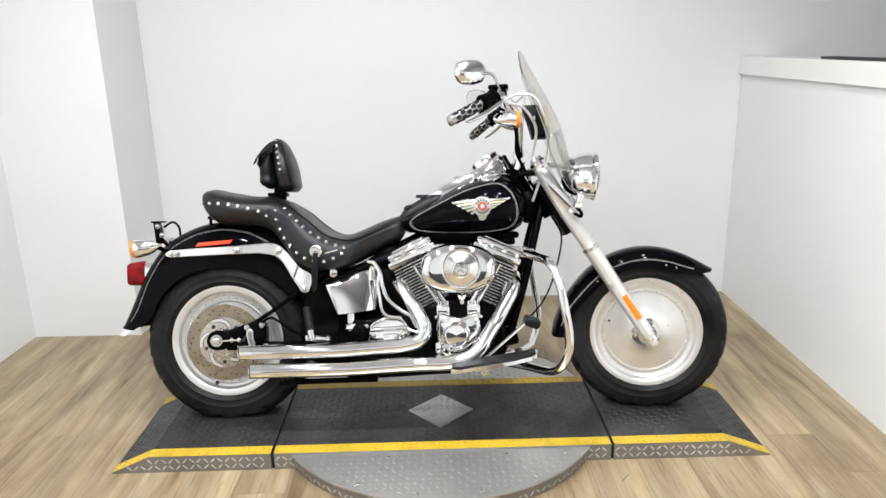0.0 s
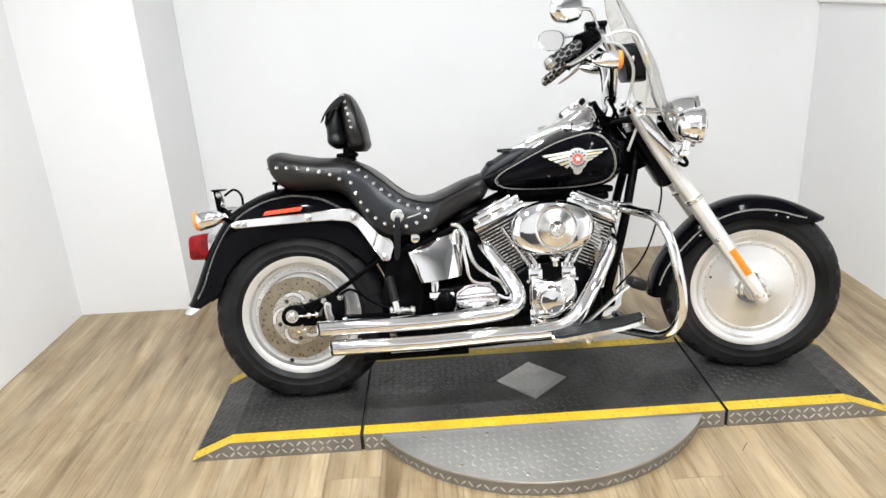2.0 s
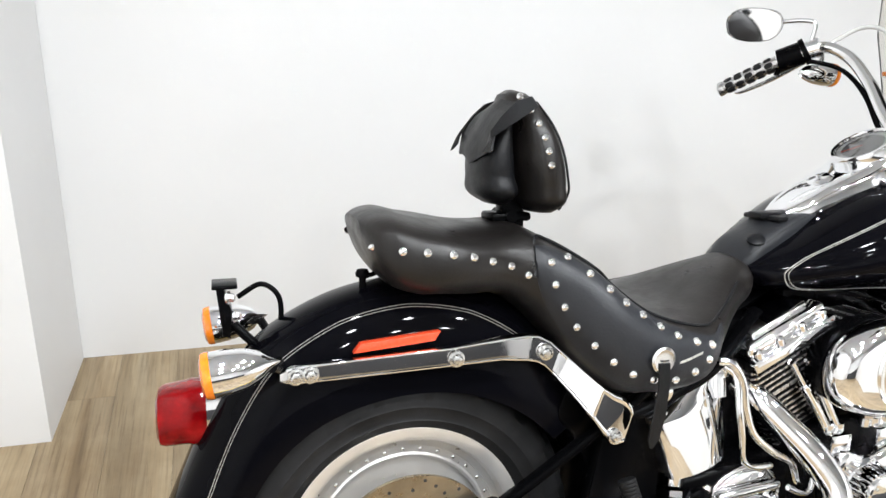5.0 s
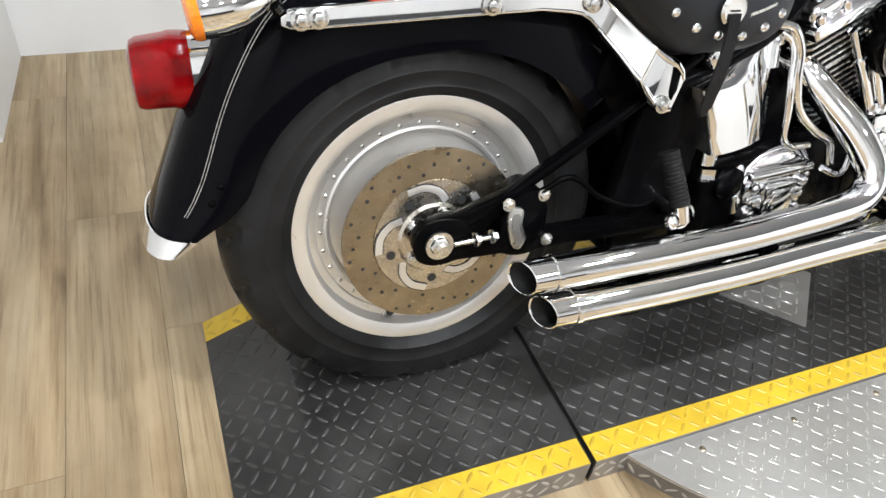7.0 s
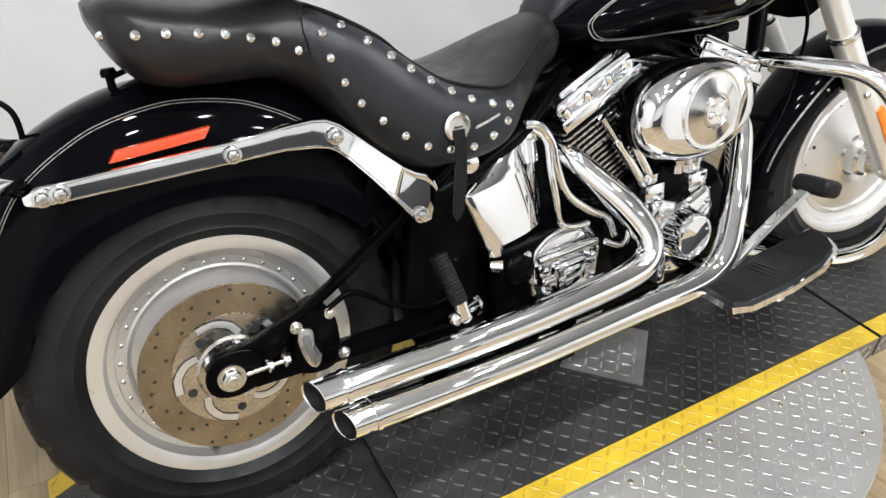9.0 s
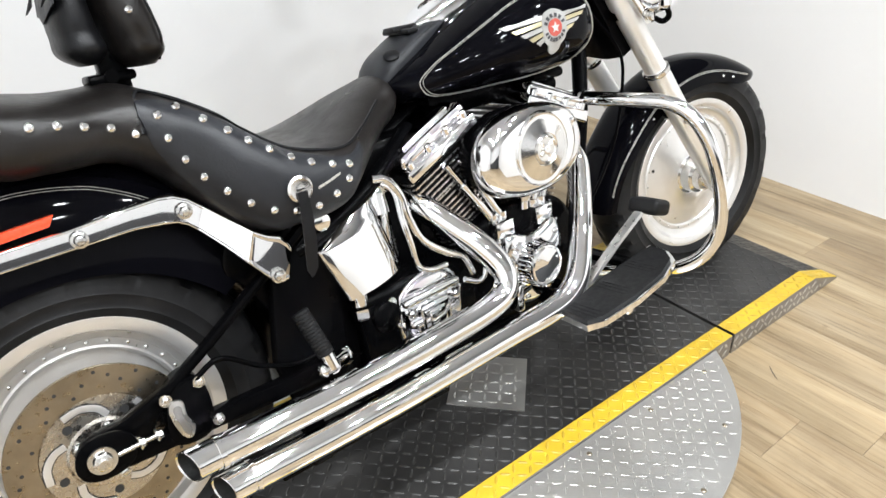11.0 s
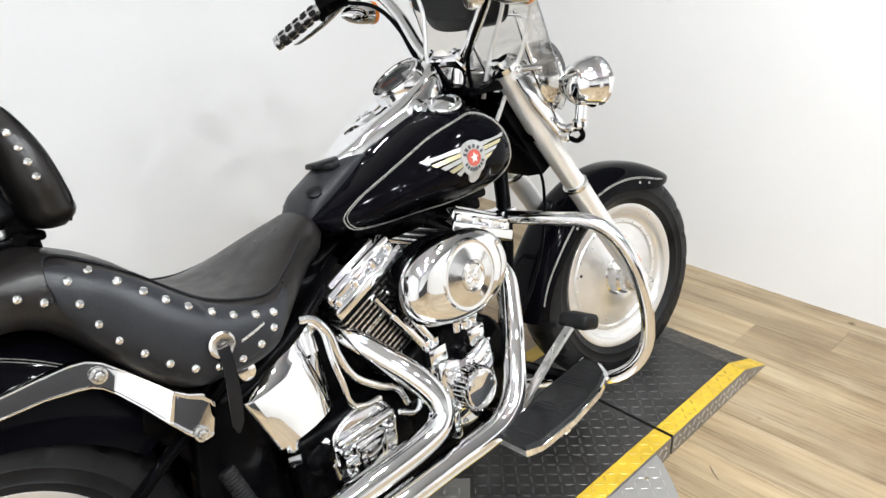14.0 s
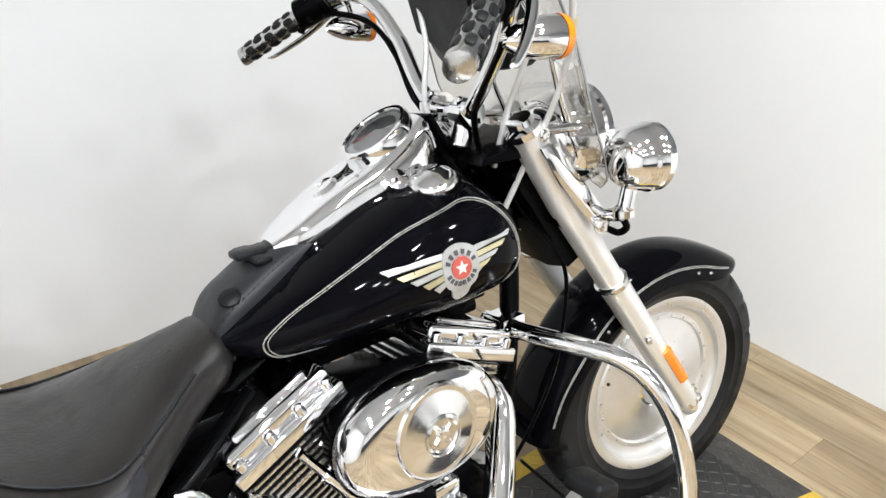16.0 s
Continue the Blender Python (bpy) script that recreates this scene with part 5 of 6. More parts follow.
for sign in (-1, 1):
    for t in np.linspace(0, 1, 6):
        z = 0.967 + 0.112 * t
        r = smooth_rows(PAD, 40)
        x, hy, hx = (float(np.interp(z, r[:, 0], r[:, k])) for k in (1, 2, 3))
        part("stud", dome((x - 0.006, sign * hy * 0.995, z), (0, sign, 0.15), 0.0068, 0.0050), CHROME, back)
    part("pad_seam", tube([(float(np.interp(z, r[:, 0], r[:, 1])) + 0.62 * float(np.interp(z, r[:, 0], r[:, 3])), sign * float(np.interp(z, r[:, 0], r[:, 2])) * 0.93, z) for z in np.linspace(0.89, 1.07, 7)], 0.0022, 8, 4), LEATHER, back)
part("post", join(box(0.188, 0.232, -0.016, 0.016, 0.850, 0.93, 0.005), box(0.165, 0.24, -0.030, 0.030, 0.866, 0.882, 0.006), rod((0.20, -0.036, 0.876), (0.20, 0.036, 0.876), 0.011)), BLACK, back, "black mounting post")

# -- fuel tank
tank_rows = smooth_rows([(0.684, 0.757, 0.012, 0.070, 2.2), (0.700, 0.752, 0.030, 0.094, 2.2), (0.735, 0.756, 0.044, 0.124, 2.2), (0.79, 0.768, 0.060, 0.156, 2.2), (0.85, 0.784, 0.078, 0.184, 2.2), (0.92, 0.802, 0.096, 0.206, 2.3), (0.99, 0.813, 0.109, 0.219, 2.4), (1.05, 0.816, 0.110, 0.221, 2.4),
                         (1.10, 0.812, 0.101, 0.210, 2.4), (1.135, 0.806, 0.083, 0.184, 2.3), (1.155, 0.802, 0.055, 0.14, 2.2), (1.164, 0.800, 0.018, 0.06, 2.0)], 90)
tank_hull = Body(tank_rows)
tank = one("fuel_tank", tank_hull.mesh(90, 64), PAINT, label="gloss black teardrop fuel tank with silver pinstripes")
LOOP = [(0.722, 0.758), (0.752, 0.783), (0.80, 0.808), (0.86, 0.838), (0.93, 0.870), (1.00, 0.889), (1.045, 0.895), (1.082, 0.880), (1.110, 0.840), (1.122, 0.790), (1.116, 0.752), (1.090, 0.728), (1.03, 0.717), (0.94, 0.713), (0.85, 0.715), (0.77, 0.722), (0.733, 0.735)]
for sign in (-1, 1):
    for k, scale in enumerate((1.0, 0.975)):
        loop = round_outline([(0.93 + (x - 0.93) * scale, 0.80 + (z - 0.80) * scale) for x, z in LOOP], 5)
        part("pinstripe", tube([tank_hull.side(x, z, 0.0007, sign)[0] for x, z in loop + loop[:1]], 0.0011 if k == 0 else 0.0007, 6, 1), SILVER_LINE, tank)


def patch(outline, out, sign, thick=0.0016):
    """A thin plate with this outline, laid on the tank's flank."""
    top = [tank_hull.side(x, z, out + thick, sign)[0] for x, z in outline]
    low = [tank_hull.side(x, z, out - 0.001, sign)[0] for x, z in outline]
    bm = loft([low, top], caps=False)
    cx, cz = np.mean(outline, axis=0)
    mid = bm.verts.new(tank_hull.side(cx, cz, out + thick, sign)[0])
    bm.verts.ensure_lookup_table()
    n = len(outline)
    for i in range(n):
        bm.faces.new((bm.verts[n + i], bm.verts[n + (i + 1) % n], mid))
    return bm


def circle(cx, cz, r, n=32, a0=0, a1=2 * math.pi):
    return [(cx + r * math.cos(a), cz + r * math.sin(a)) for a in np.linspace(a0, a1, n, endpoint=False)]


BX, BZ = 0.990, 0.811
for sign in (-1, 1):
    badge = part("tank_badge", patch(round_outline([(BX - 0.030, BZ + 0.004), (BX - 0.024, BZ + 0.026), (BX, BZ + 0.035), (BX + 0.024, BZ + 0.026), (BX + 0.030, BZ + 0.004), (BX + 0.026, BZ - 0.022), (BX + 0.016, BZ - 0.032), (BX + 0.012, BZ - 0.044), (BX, BZ - 0.050),
                                                    (BX - 0.012, BZ - 0.044), (BX - 0.016, BZ - 0.032), (BX - 0.026, BZ - 0.022)], 3), 0.0012, sign, 0.002), BADGE, tank, "silver winged round badge with a red centre")
    part("badge_ring", patch(circle(BX, BZ, 0.0165), 0.0030, sign, 0.0008), BADGE_RED, badge, "red round centre")
    star = [(BX + (0.011 if k % 2 == 0 else 0.0048) * math.sin(math.pi * k / 5), BZ + (0.011 if k % 2 == 0 else 0.0048) * math.cos(math.pi * k / 5)) for k in range(10)]
    part("badge_star", patch(star, 0.0038, sign, 0.0006), BADGE_WHITE, badge, "white star")
    for a in list(np.linspace(25, 155, 6)) + list(np.linspace(205, 335, 8)):
        c, s = math.cos(radians(a)), math.sin(radians(a))
        quad = [(BX + r * c - w * s, BZ + r * s + w * c) for r, w in ((0.0195, -0.0022), (0.0265, -0.0028), (0.0265, 0.0028), (0.0195, 0.0022))]
        part("letter_bar", patch(quad, 0.0030, sign, 0.0006), BADGE_DARK, badge)
    for k in range(5):
        z0 = BZ + 0.022 - 0.0098 * k
        for way, tip in ((-1, 0.112), (1, 0.104)):
            ln = tip - 0.017 * k
            ins_ = 0.026
            bar = [(BX + way * ins_, z0 + 0.0040), (BX + way * ln, z0 + (0.004 if way > 0 else -0.010) + 0.0042), (BX + way * (ln - 0.008), z0 + (0.004 if way > 0 else -0.010) - 0.0024), (BX + way * ins_, z0 - 0.0040)]
            part("feather", patch(bar, 0.0010, sign, 0.0014), BADGE if k % 2 == 0 else GOLD_LINE, badge)
    part("gas_cap", join(lathe([(0.038, -0.006), (0.039, 0.004), (0.036, 0.010), (0.030, 0.0135), (0.012, 0.0165), (0.0001, 0.0168)], (1.031, sign * 0.116, 0.917), (-0.22, sign * 0.32, 1), 40)), CHROME, tank, "chrome fuel cap")
    part("cap_neck", lathe([(0.046, -0.012), (0.046, -0.001), (0.040, 0.001)], (1.031, sign * 0.116, 0.917), (-0.22, sign * 0.32, 1), 32), BLACK, tank)
console_rows = smooth_rows([(0.795, 0.858, 0.010, 0.030, 2.6), (0.82, 0.862, 0.020, 0.046, 3.4), (0.88, 0.878, 0.036, 0.060, 4.5), (0.94, 0.892, 0.048, 0.070, 5.0), (0.96, 0.896, 0.053, 0.074, 5.0), (1.0, 0.906, 0.066, 0.077, 5.0), (1.05, 0.918, 0.084, 0.076, 5.0), (1.072, 0.922, 0.092, 0.070, 4.5), (1.092, 0.905, 0.080, 0.060, 3.4), (1.115, 0.882, 0.052, 0.048, 2.4), (1.13, 0.86, 0.02, 0.03, 2.2)], 60)
console = one("dash_console", Body(console_rows).mesh(50, 40), CHROME, label="chrome tank console with a round speedometer")
GC, GN = Vector((1.012, 0, 0.987)), Vector((-0.535, 0, 0.845)).normalized()
part("gauge_ring", lathe([(0.064, -0.030), (0.0635, -0.012), (0.0645, 0.004), (0.061, 0.011), (0.055, 0.011), (0.053, 0.006)], GC, GN, 56), CHROME, console, "chrome gauge ring")
face = part("gauge_face", lathe([(0.054, 0.004), (0.046, 0.0035), (0.0001, 0.0035)], GC, GN, 48), GAUGE, console, "dark round speedometer face")
part("gauge_band", lathe([(0.052, 0.0045), (0.042, 0.0045)], GC, GN, 48), GAUGE_RING, face, "grey scale ring")
u = Vector((0.845, 0, 0.535))
for k in range(21):
    a = radians(-130 + 13 * k)
    p0, p1 = [GC + GN * 0.0052 + (u * math.cos(a) + Vector((0, 1, 0)) * math.sin(a)) * r for r in (0.043, 0.050)]
    part("tick", rod(p0, p1, 0.0007, 5), BADGE_WHITE, face)
part("needle", rod(GC + GN * 0.006, GC + GN * 0.006 + (u * math.cos(2.3) + Vector((0, 1, 0)) * math.sin(2.3)) * 0.042, 0.0011, 6), BADGE_RED, face)
part("gauge_glass", lathe([(0.0001, 0.0078), (0.054, 0.0068), (0.054, 0.0085), (0.0001, 0.0095)], GC, GN, 40), LENS, console, "clear gauge glass")
part("console_gasket", slab([(1.084, 1.008), (1.094, 1.010), (1.128, 0.950), (1.118, 0.946)], -0.048, 0.048, 0.004), BLACK, console, "black rubber edge")
part("ignition_switch", join(lathe([(0.026, -0.004), (0.026, 0.006), (0.02, 0.012), (0.0001, 0.013)], (0.905, 0, 0.918), (-0.45, 0, 0.9), 28), box(0.894, 0.912, -0.003, 0.003, 0.922, 0.932, 0.001)), CHROME, console, "chrome ignition switch")
part("trip_knob", lathe([(0.019, -0.012), (0.021, 0.0), (0.019, 0.008), (0.010, 0.013), (0.0001, 0.013)], (0.985, -0.084, 0.925), (-0.1, -0.75, 0.65), 16), CHROME, console, "ribbed chrome knob")
for x, y, z in ((0.855, -0.02, 0.893), (0.855, 0.02, 0.893), (0.94, -0.045, 0.938)):
    part("console_bolt", dome((x, y, z), (-0.4, y * 8, 0.9), 0.006, 0.004), CHROME, console)
bib_rows = smooth_rows([(0.668, 0.748, 0.018, 0.046, 2.6), (0.692, 0.768, 0.034, 0.060, 2.8), (0.735, 0.794, 0.038, 0.064, 2.8), (0.785, 0.822, 0.034, 0.062, 2.8), (0.835, 0.845, 0.027, 0.056, 2.8), (0.875, 0.863, 0.018, 0.050, 2.8), (0.890, 0.868, 0.006, 0.042, 2.6)], 50)
bib_hull = Body(bib_rows)
bib = one("tank_bib", bib_hull.mesh(44, 40), SKIRT, label="black leather tank panel with stitched edges")
for sign in (-1, 1):
    pts = []
    for x in np.linspace(0.69, 0.88, 46):
        zc, hh, hw, p = bib_hull.at(x)
        pts.append(bib_hull.side(x, zc + hh * 0.55, 0.0006, sign)[0])
    for a, b in list(zip(pts, pts[1:]))[::2]:
        part("stitch", rod(a, b, 0.0008, 5), GRIP, bib)
part("strap", join(box(0.758, 0.784, -0.050, 0.050, 0.846, 0.856, 0.004), box(0.742, 0.800, -0.020, 0.020, 0.850, 0.862, 0.004)), LEATHER, bib, "buckled leather strap")
part("concho", lathe([(0.017, 0), (0.017, 0.003), (0.012, 0.006), (0.0001, 0.006)], (0.712, -0.045, 0.812), (-0.3, -0.45, 0.85), 24), LEATHER, bib)

# -- fork, steering head and lamps
FD = Vector((-math.sin(radians(29)), 0, math.cos(radians(29))))


def on_fork(s, y, ahead=0.0):
    n = Vector((FD.z, 0, -FD.x))
    return Vector((1.652, y, 0.298)) + FD * s + n * ahead


for y, m in ((-0.122, None), (0.122, None)):
    fk = one("fork_leg", tube([on_fork(-0.035, y), on_fork(-0.01, y), on_fork(0.06, y), on_fork(0.33, y), on_fork(0.39, y), on_fork(0.40, y)], [0.020, 0.026, 0.0285, 0.030, 0.031, 0.029], 28, 6), SLIDER, label="silver fork leg with satin upper cover", steer=True)
    part("upper_cover", tube([on_fork(0.395, y), on_fork(0.41, y), on_fork(0.60, y), on_fork(0.70, y), on_fork(0.755, y)], [0.0265, 0.0275, 0.0285, 0.0295, 0.0285], 28, 6), SLIDER, fk, "satin silver fork cover", STEER)
    part("fork_cap", lathe([(0.033, 0), (0.033, 0.012), (0.024, 0.018), (0.022, 0.028), (0.0001, 0.03)], on_fork(0.755, y), FD, 24), CHROME, fk, m=STEER)
    part("dust_seal", lathe([(0.0325, -0.006), (0.034, -0.004), (0.034, 0.005), (0.029, 0.008)], on_fork(0.392, y), FD, 28), CHROME_DULL, fk, m=STEER)
    s = math.copysign(1, y)
    part("axle_cap", join(rod(on_fork(0, y - s * 0.03), on_fork(0, y + s * 0.012), 0.026, 24), bolt_head(on_fork(0, y + s * 0.012), (0, s, 0), 0.016, 0.012)), CHROME_DULL, fk, "axle clamp and nut", STEER)
    for ds in (-0.03, 0.03):
        part("clamp_bolt", bolt_head(on_fork(ds * 0.6, y + s * 0.006, 0.024), (0, s, 0), 0.007, 0.010), BOLT, fk, m=STEER)
    rb = on_fork(0.12, y + s * 0.0295)
    refl = loft([[on_fork(a, y + s * b, c) for c, b in ((-0.0035, 0.022), (-0.0035, 0.0325), (0.001, 0.0350), (0.015, 0.0350), (0.0195, 0.0325), (0.0195, 0.022))] for a in (0.084, 0.088, 0.182, 0.186)])
    part("fork_reflector", refl, AMBER, fk, "long amber reflector", STEER)
    part("fender_lug", join(rod(on_fork(0.24, y), on_fork(0.24, y * 0.62, -0.01), 0.010), dome(on_fork(0.24, y + s * 0.028, -0.012), (0, s, 0), 0.009, 0.008)), CHROME_DULL, fk, m=STEER)
one("fork_shroud", loft([[on_fork(a, y, b) for y, b in ((-0.104, -0.012), (-0.104, -0.050), (-0.060, -0.066), (0.060, -0.066), (0.104, -0.050), (0.104, -0.012))] for a in (0.475, 0.480, 0.690, 0.700)]), BLACK, label="black shroud between the fork legs", steer=True)
one("lower_triple_tree", join(*[rod(on_fork(0.575, -0.125), on_fork(0.575, 0.125), 0.030, 24)], rod(on_fork(0.56, 0, -0.055), on_fork(0.60, 0, -0.055), 0.036, 24), rod(on_fork(0.575, 0), on_fork(0.575, 0, -0.06), 0.026)), BLACK, steer=True)
top = one("upper_triple_tree", join(slab([(1.20, 0.916), (1.208, 0.932), (1.310, 0.948), (1.318, 0.932), (1.29, 0.916)], -0.126, 0.126, 0.007), rod((1.205, 0, 0.90), (1.192, 0, 0.95), 0.026, 24)), BLACK, label="black upper fork clamp with chrome caps", steer=True)
for y in (-0.122, 0.122, 0):
    part("tree_cap", lathe([(0.024, 0), (0.024, 0.010), (0.015, 0.02), (0.0001, 0.021)], (1.288 if y else 1.197, y, 0.948 if y else 0.948), FD, 6 if y else 20), CHROME, top, m=STEER)
both("lower_fork_shroud", lambda: slab([(1.284, 0.938), (1.304, 0.944), (1.322, 0.938), (1.428, 0.796), (1.424, 0.772), (1.407, 0.766), (1.393, 0.782), (1.324, 0.870)], -0.166, -0.156, 0.004), CHROME, label="chrome lamp bracket on the fork", steer=True)


def lamp(name, c, r, depth, label):
    d = Vector((1, 0, -0.06)).normalized()
    o = one(name, lathe([(0.0001, -depth), (r * 0.35, -depth * 0.98), (r * 0.66, -depth * 0.86), (r * 0.88, -depth * 0.58), (r * 0.98, -depth * 0.25), (r, 0), (r * 1.06, 0.004), (r * 1.06, 0.016), (r * 0.97, 0.022), (r * 0.93, 0.016)], c, d, 48), CHROME, label=label, steer=True)
    part("reflector", lathe([(r * 0.93, 0.008), (r * 0.8, -depth * 0.3), (r * 0.4, -depth * 0.6), (0.0001, -depth * 0.7)], c, d, 40), ALU, o, m=STEER)
    part("lens", lathe([(0.0001, 0.030), (r * 0.3, 0.029), (r * 0.7, 0.022), (r * 0.95, 0.010), (r * 0.95, 0.014), (r * 0.7, 0.026), (r * 0.3, 0.033), (0.0001, 0.034)], c, d, 40), LENS, o, "clear glass lens", STEER)
    return o


lamp("headlamp", (1.486, 0, 0.908), 0.090, 0.115, "large round chrome headlamp")
one("headlamp_mount", join(rod((1.44, 0, 0.80), (1.40, 0, 0.765), 0.022), box(1.32, 1.45, -0.05, 0.05, 0.755, 0.785, 0.01)), CHROME, steer=True)
for y in (-0.205, 0.205):
    o = lamp("passing_lamp", (1.466, y, 0.900), 0.056, 0.066, "small round chrome passing lamp")
    part("lamp_stem", join(rod((1.436, y, 0.852), (1.425, y, 0.805), 0.014), lathe([(0.019, 0), (0.019, 0.012), (0.012, 0.018)], (1.425, y, 0.806), (0, 0, 1), 20)), CHROME, o, m=STEER)
    s = math.copysign(1, y)
    part("lamp_cable", tube([(1.425, y, 0.800), (1.436, y - s * 0.006, 0.780), (1.430, y - s * 0.02, 0.768), (1.412, y - s * 0.028, 0.778)], 0.0065, 10), BLACK, o, m=STEER)
bar = one("lamp_bar", tube([(1.425, -0.205, 0.808), (1.428, -0.17, 0.798), (1.43, -0.12, 0.790), (1.43, 0.12, 0.790), (1.428, 0.17, 0.798), (1.425, 0.205, 0.808)], 0.012, 16), CHROME, label="chrome passing lamp bar", steer=True)
for s in (-1, 1):
    part("bar_bolt", bolt_head((1.406, s * 0.170, 0.783), (0, s, 0), 0.011, 0.010), CHROME_DULL, bar, m=STEER)

# -- handlebar and controls
BAR = [(1.222, 0, 0.990), (1.218, -0.055, 0.992), (1.208, -0.105, 1.030), (1.198, -0.165, 1.100), (1.180, -0.225, 1.163), (1.140, -0.280, 1.192), (1.085, -0.330, 1.168), (0.985, -0.420, 1.103)]
bar_pts = [(x, -y, z) for x, y, z in BAR[:0:-1]] + BAR
handlebar = one("handlebar", tube(bar_pts, 0.0135, 18, 8), CHROME, label="wide chrome handlebar with rubber and chrome grips", steer=True)
for s in (-1, 1):
    part("riser", join(rod((1.205, s * 0.048, 0.940), (1.220, s * 0.048, 0.990), 0.019, 20), rod((1.220, s * 0.030, 0.991), (1.220, s * 0.068, 0.991), 0.026, 20), dome((1.205, s * 0.048, 1.014), (-0.3, 0, 1), 0.008, 0.006)), CHROME, handlebar, "chrome riser", STEER)
    a, b = Vector((1.072, s * 0.342, 1.160)), Vector((0.980, s * 0.4245, 1.0995))
    ax = (b - a).normalized()
    grip = part("grip", join(rod(a, b, 0.0172, 24), lathe([(0.0185, -0.004), (0.0195, 0.0), (0.0185, 0.008), (0.010, 0.0125), (0.0001, 0.0135)], b, ax, 24)), GRIP_METAL, handlebar, "chrome grip with black rubber pads", STEER)
    sd = ax.cross(Vector((0, 0, 1))).normalized()
    up = sd.cross(ax)
    ln = (b - a).length
    for i in range(5):
        for j in range(6):
            t = 2 * math.pi * (j + 0.5 * (i % 2)) / 6
            d = sd * math.cos(t) + up * math.sin(t)
            side = d.cross(ax)
            c = a + ax * ln * (0.14 + 0.18 * i) + d * 0.0172
            ring = lambda h, k: [c + d * h + ax * (0.0095 * k * p) + side * (0.0062 * k * q) for p, q in ((-1, -0.5), (-0.6, -1), (0.6, -1), (1, -0.5), (1, 0.5), (0.6, 1), (-0.6, 1), (-1, 0.5))]
            part("rubber_pad", loft([ring(-0.003, 1), ring(0.0016, 1), ring(0.0026, 0.7)]), GRIP, grip, m=STEER)
    part("switch_housing", join(rod((1.112, s * 0.306, 1.180), (1.074, s * 0.340, 1.162), 0.0295, 24), box(1.072, 1.116, s * 0.322 - 0.022, s * 0.322 + 0.022, 1.146, 1.194, 0.010), rod((1.080, s * 0.335, 1.150), (1.070, s * 0.338, 1.128), 0.007), rod((1.120, s * 0.300, 1.185), (1.112, s * 0.306, 1.180), 0.0335, 24)), BLACK, handlebar, "black switch housing", STEER)
    part("lever_clamp", rod((1.140, s * 0.280, 1.192), (1.118, s * 0.300, 1.184), 0.024, 20), CHROME, handlebar, m=STEER)
    part("lever", tube([(1.150, s * 0.290, 1.182), (1.135, s * 0.335, 1.160), (1.095, s * 0.385, 1.125), (1.045, s * 0.432, 1.094), (1.03, s * 0.445, 1.090)], [0.008, 0.0085, 0.008, 0.006, 0.003], 12), CHROME, handlebar, "chrome lever", STEER)
    part("bar_cable", tube([(1.10, s * 0.30, 1.165), (1.165, s * 0.235, 1.138), (1.190, s * 0.165, 1.078), (1.200, s * 0.110, 1.010), (1.225, s * 0.07, 0.95), (1.255, s * 0.05, 0.88)], 0.0055, 10), BLACK, handlebar, "black cable", STEER)
part("master_cylinder", join(box(1.098, 1.160, -0.290, -0.240, 1.188, 1.220, 0.010), box(1.094, 1.165, -0.294, -0.236, 1.218, 1.234, 0.006)), BLACK, handlebar, "black brake fluid reservoir", STEER)
part("clutch_perch", box(1.12, 1.165, 0.262, 0.300, 1.178, 1.205, 0.008), CHROME, handlebar, m=STEER)


def swept(ob):
    """The grips: the right one set a little higher, the left one a little lower."""
    for v in ob.data.vertices:
        v.co.z += 0.10 * max(0, -v.co.y - 0.2) - 0.07 * max(0, v.co.y - 0.2)
    for child in ob.children:
        swept(child)


swept(handlebar)


def mirror(s):
    """Right: turned so that its chrome back shows from beside; left: its glass faces back and in."""
    out = round_outline([(-0.068, -0.008), (-0.058, 0.034), (-0.013, 0.050), (0.040, 0.047), (0.067, 0.018), (0.058, -0.030), (0.013, -0.050), (-0.042, -0.045)], 4)
    cx, cy, cz, turn = (1.040, -0.344, 1.282, -52) if s < 0 else (1.014, 0.366, 1.242, 48)
    out = [(y * (0.88 if s < 0 else 0.98), z * (0.86 if s < 0 else 0.80)) for y, z in out]
    m = Matrix.Translation((cx, cy, cz)) @ Matrix.Rotation(radians(turn), 4, "Z") @ Matrix.Rotation(radians(6 if s < 0 else -9), 4, "Y")
    o = part("mirror", loft([[(x, y * k, z * k) for y, z in out] for x, k in ((-0.010, 0.97), (-0.012, 1.0), (0.000, 1.0), (0.010, 0.93), (0.018, 0.76), (0.023, 0.5), (0.025, 0.2))]), CHROME, bike, "oval chrome mirror", STEER @ m, kind="")
    part("mirror_glass", loft([[(x, y * k, z * k) for y, z in out] for x, k in ((-0.0118, 0.95), (-0.0135, 0.93))]), CHROME, o, "mirror glass", STEER @ m)
    end = m @ Vector((0.022, 0.030 if s < 0 else -0.02, 0.0))
    part("mirror_stem", tube([(1.142, -0.284, 1.212) if s < 0 else (1.122, 0.292, 1.195), (1.128, s * 0.292, 1.240), Vector((1.122, s * 0.296, 1.275 if s < 0 else 1.252)).lerp(end, 0.2), end], 0.0058, 12), CHROME, o, m=STEER)
    return o


mirror(-1), mirror(1)
for y in (-0.302, 0.302):
    s = math.copysign(1, y)
    o = bullet((1.196, y, 1.122), (1, 0, -0.05), 0.0285, 0.066, m=STEER)
    part("signal_stem", tube([(1.168, y, 1.138), (1.160, y * 0.97, 1.160), (1.15, y * 0.94, 1.185)], 0.007, 12), CHROME, o, m=STEER)


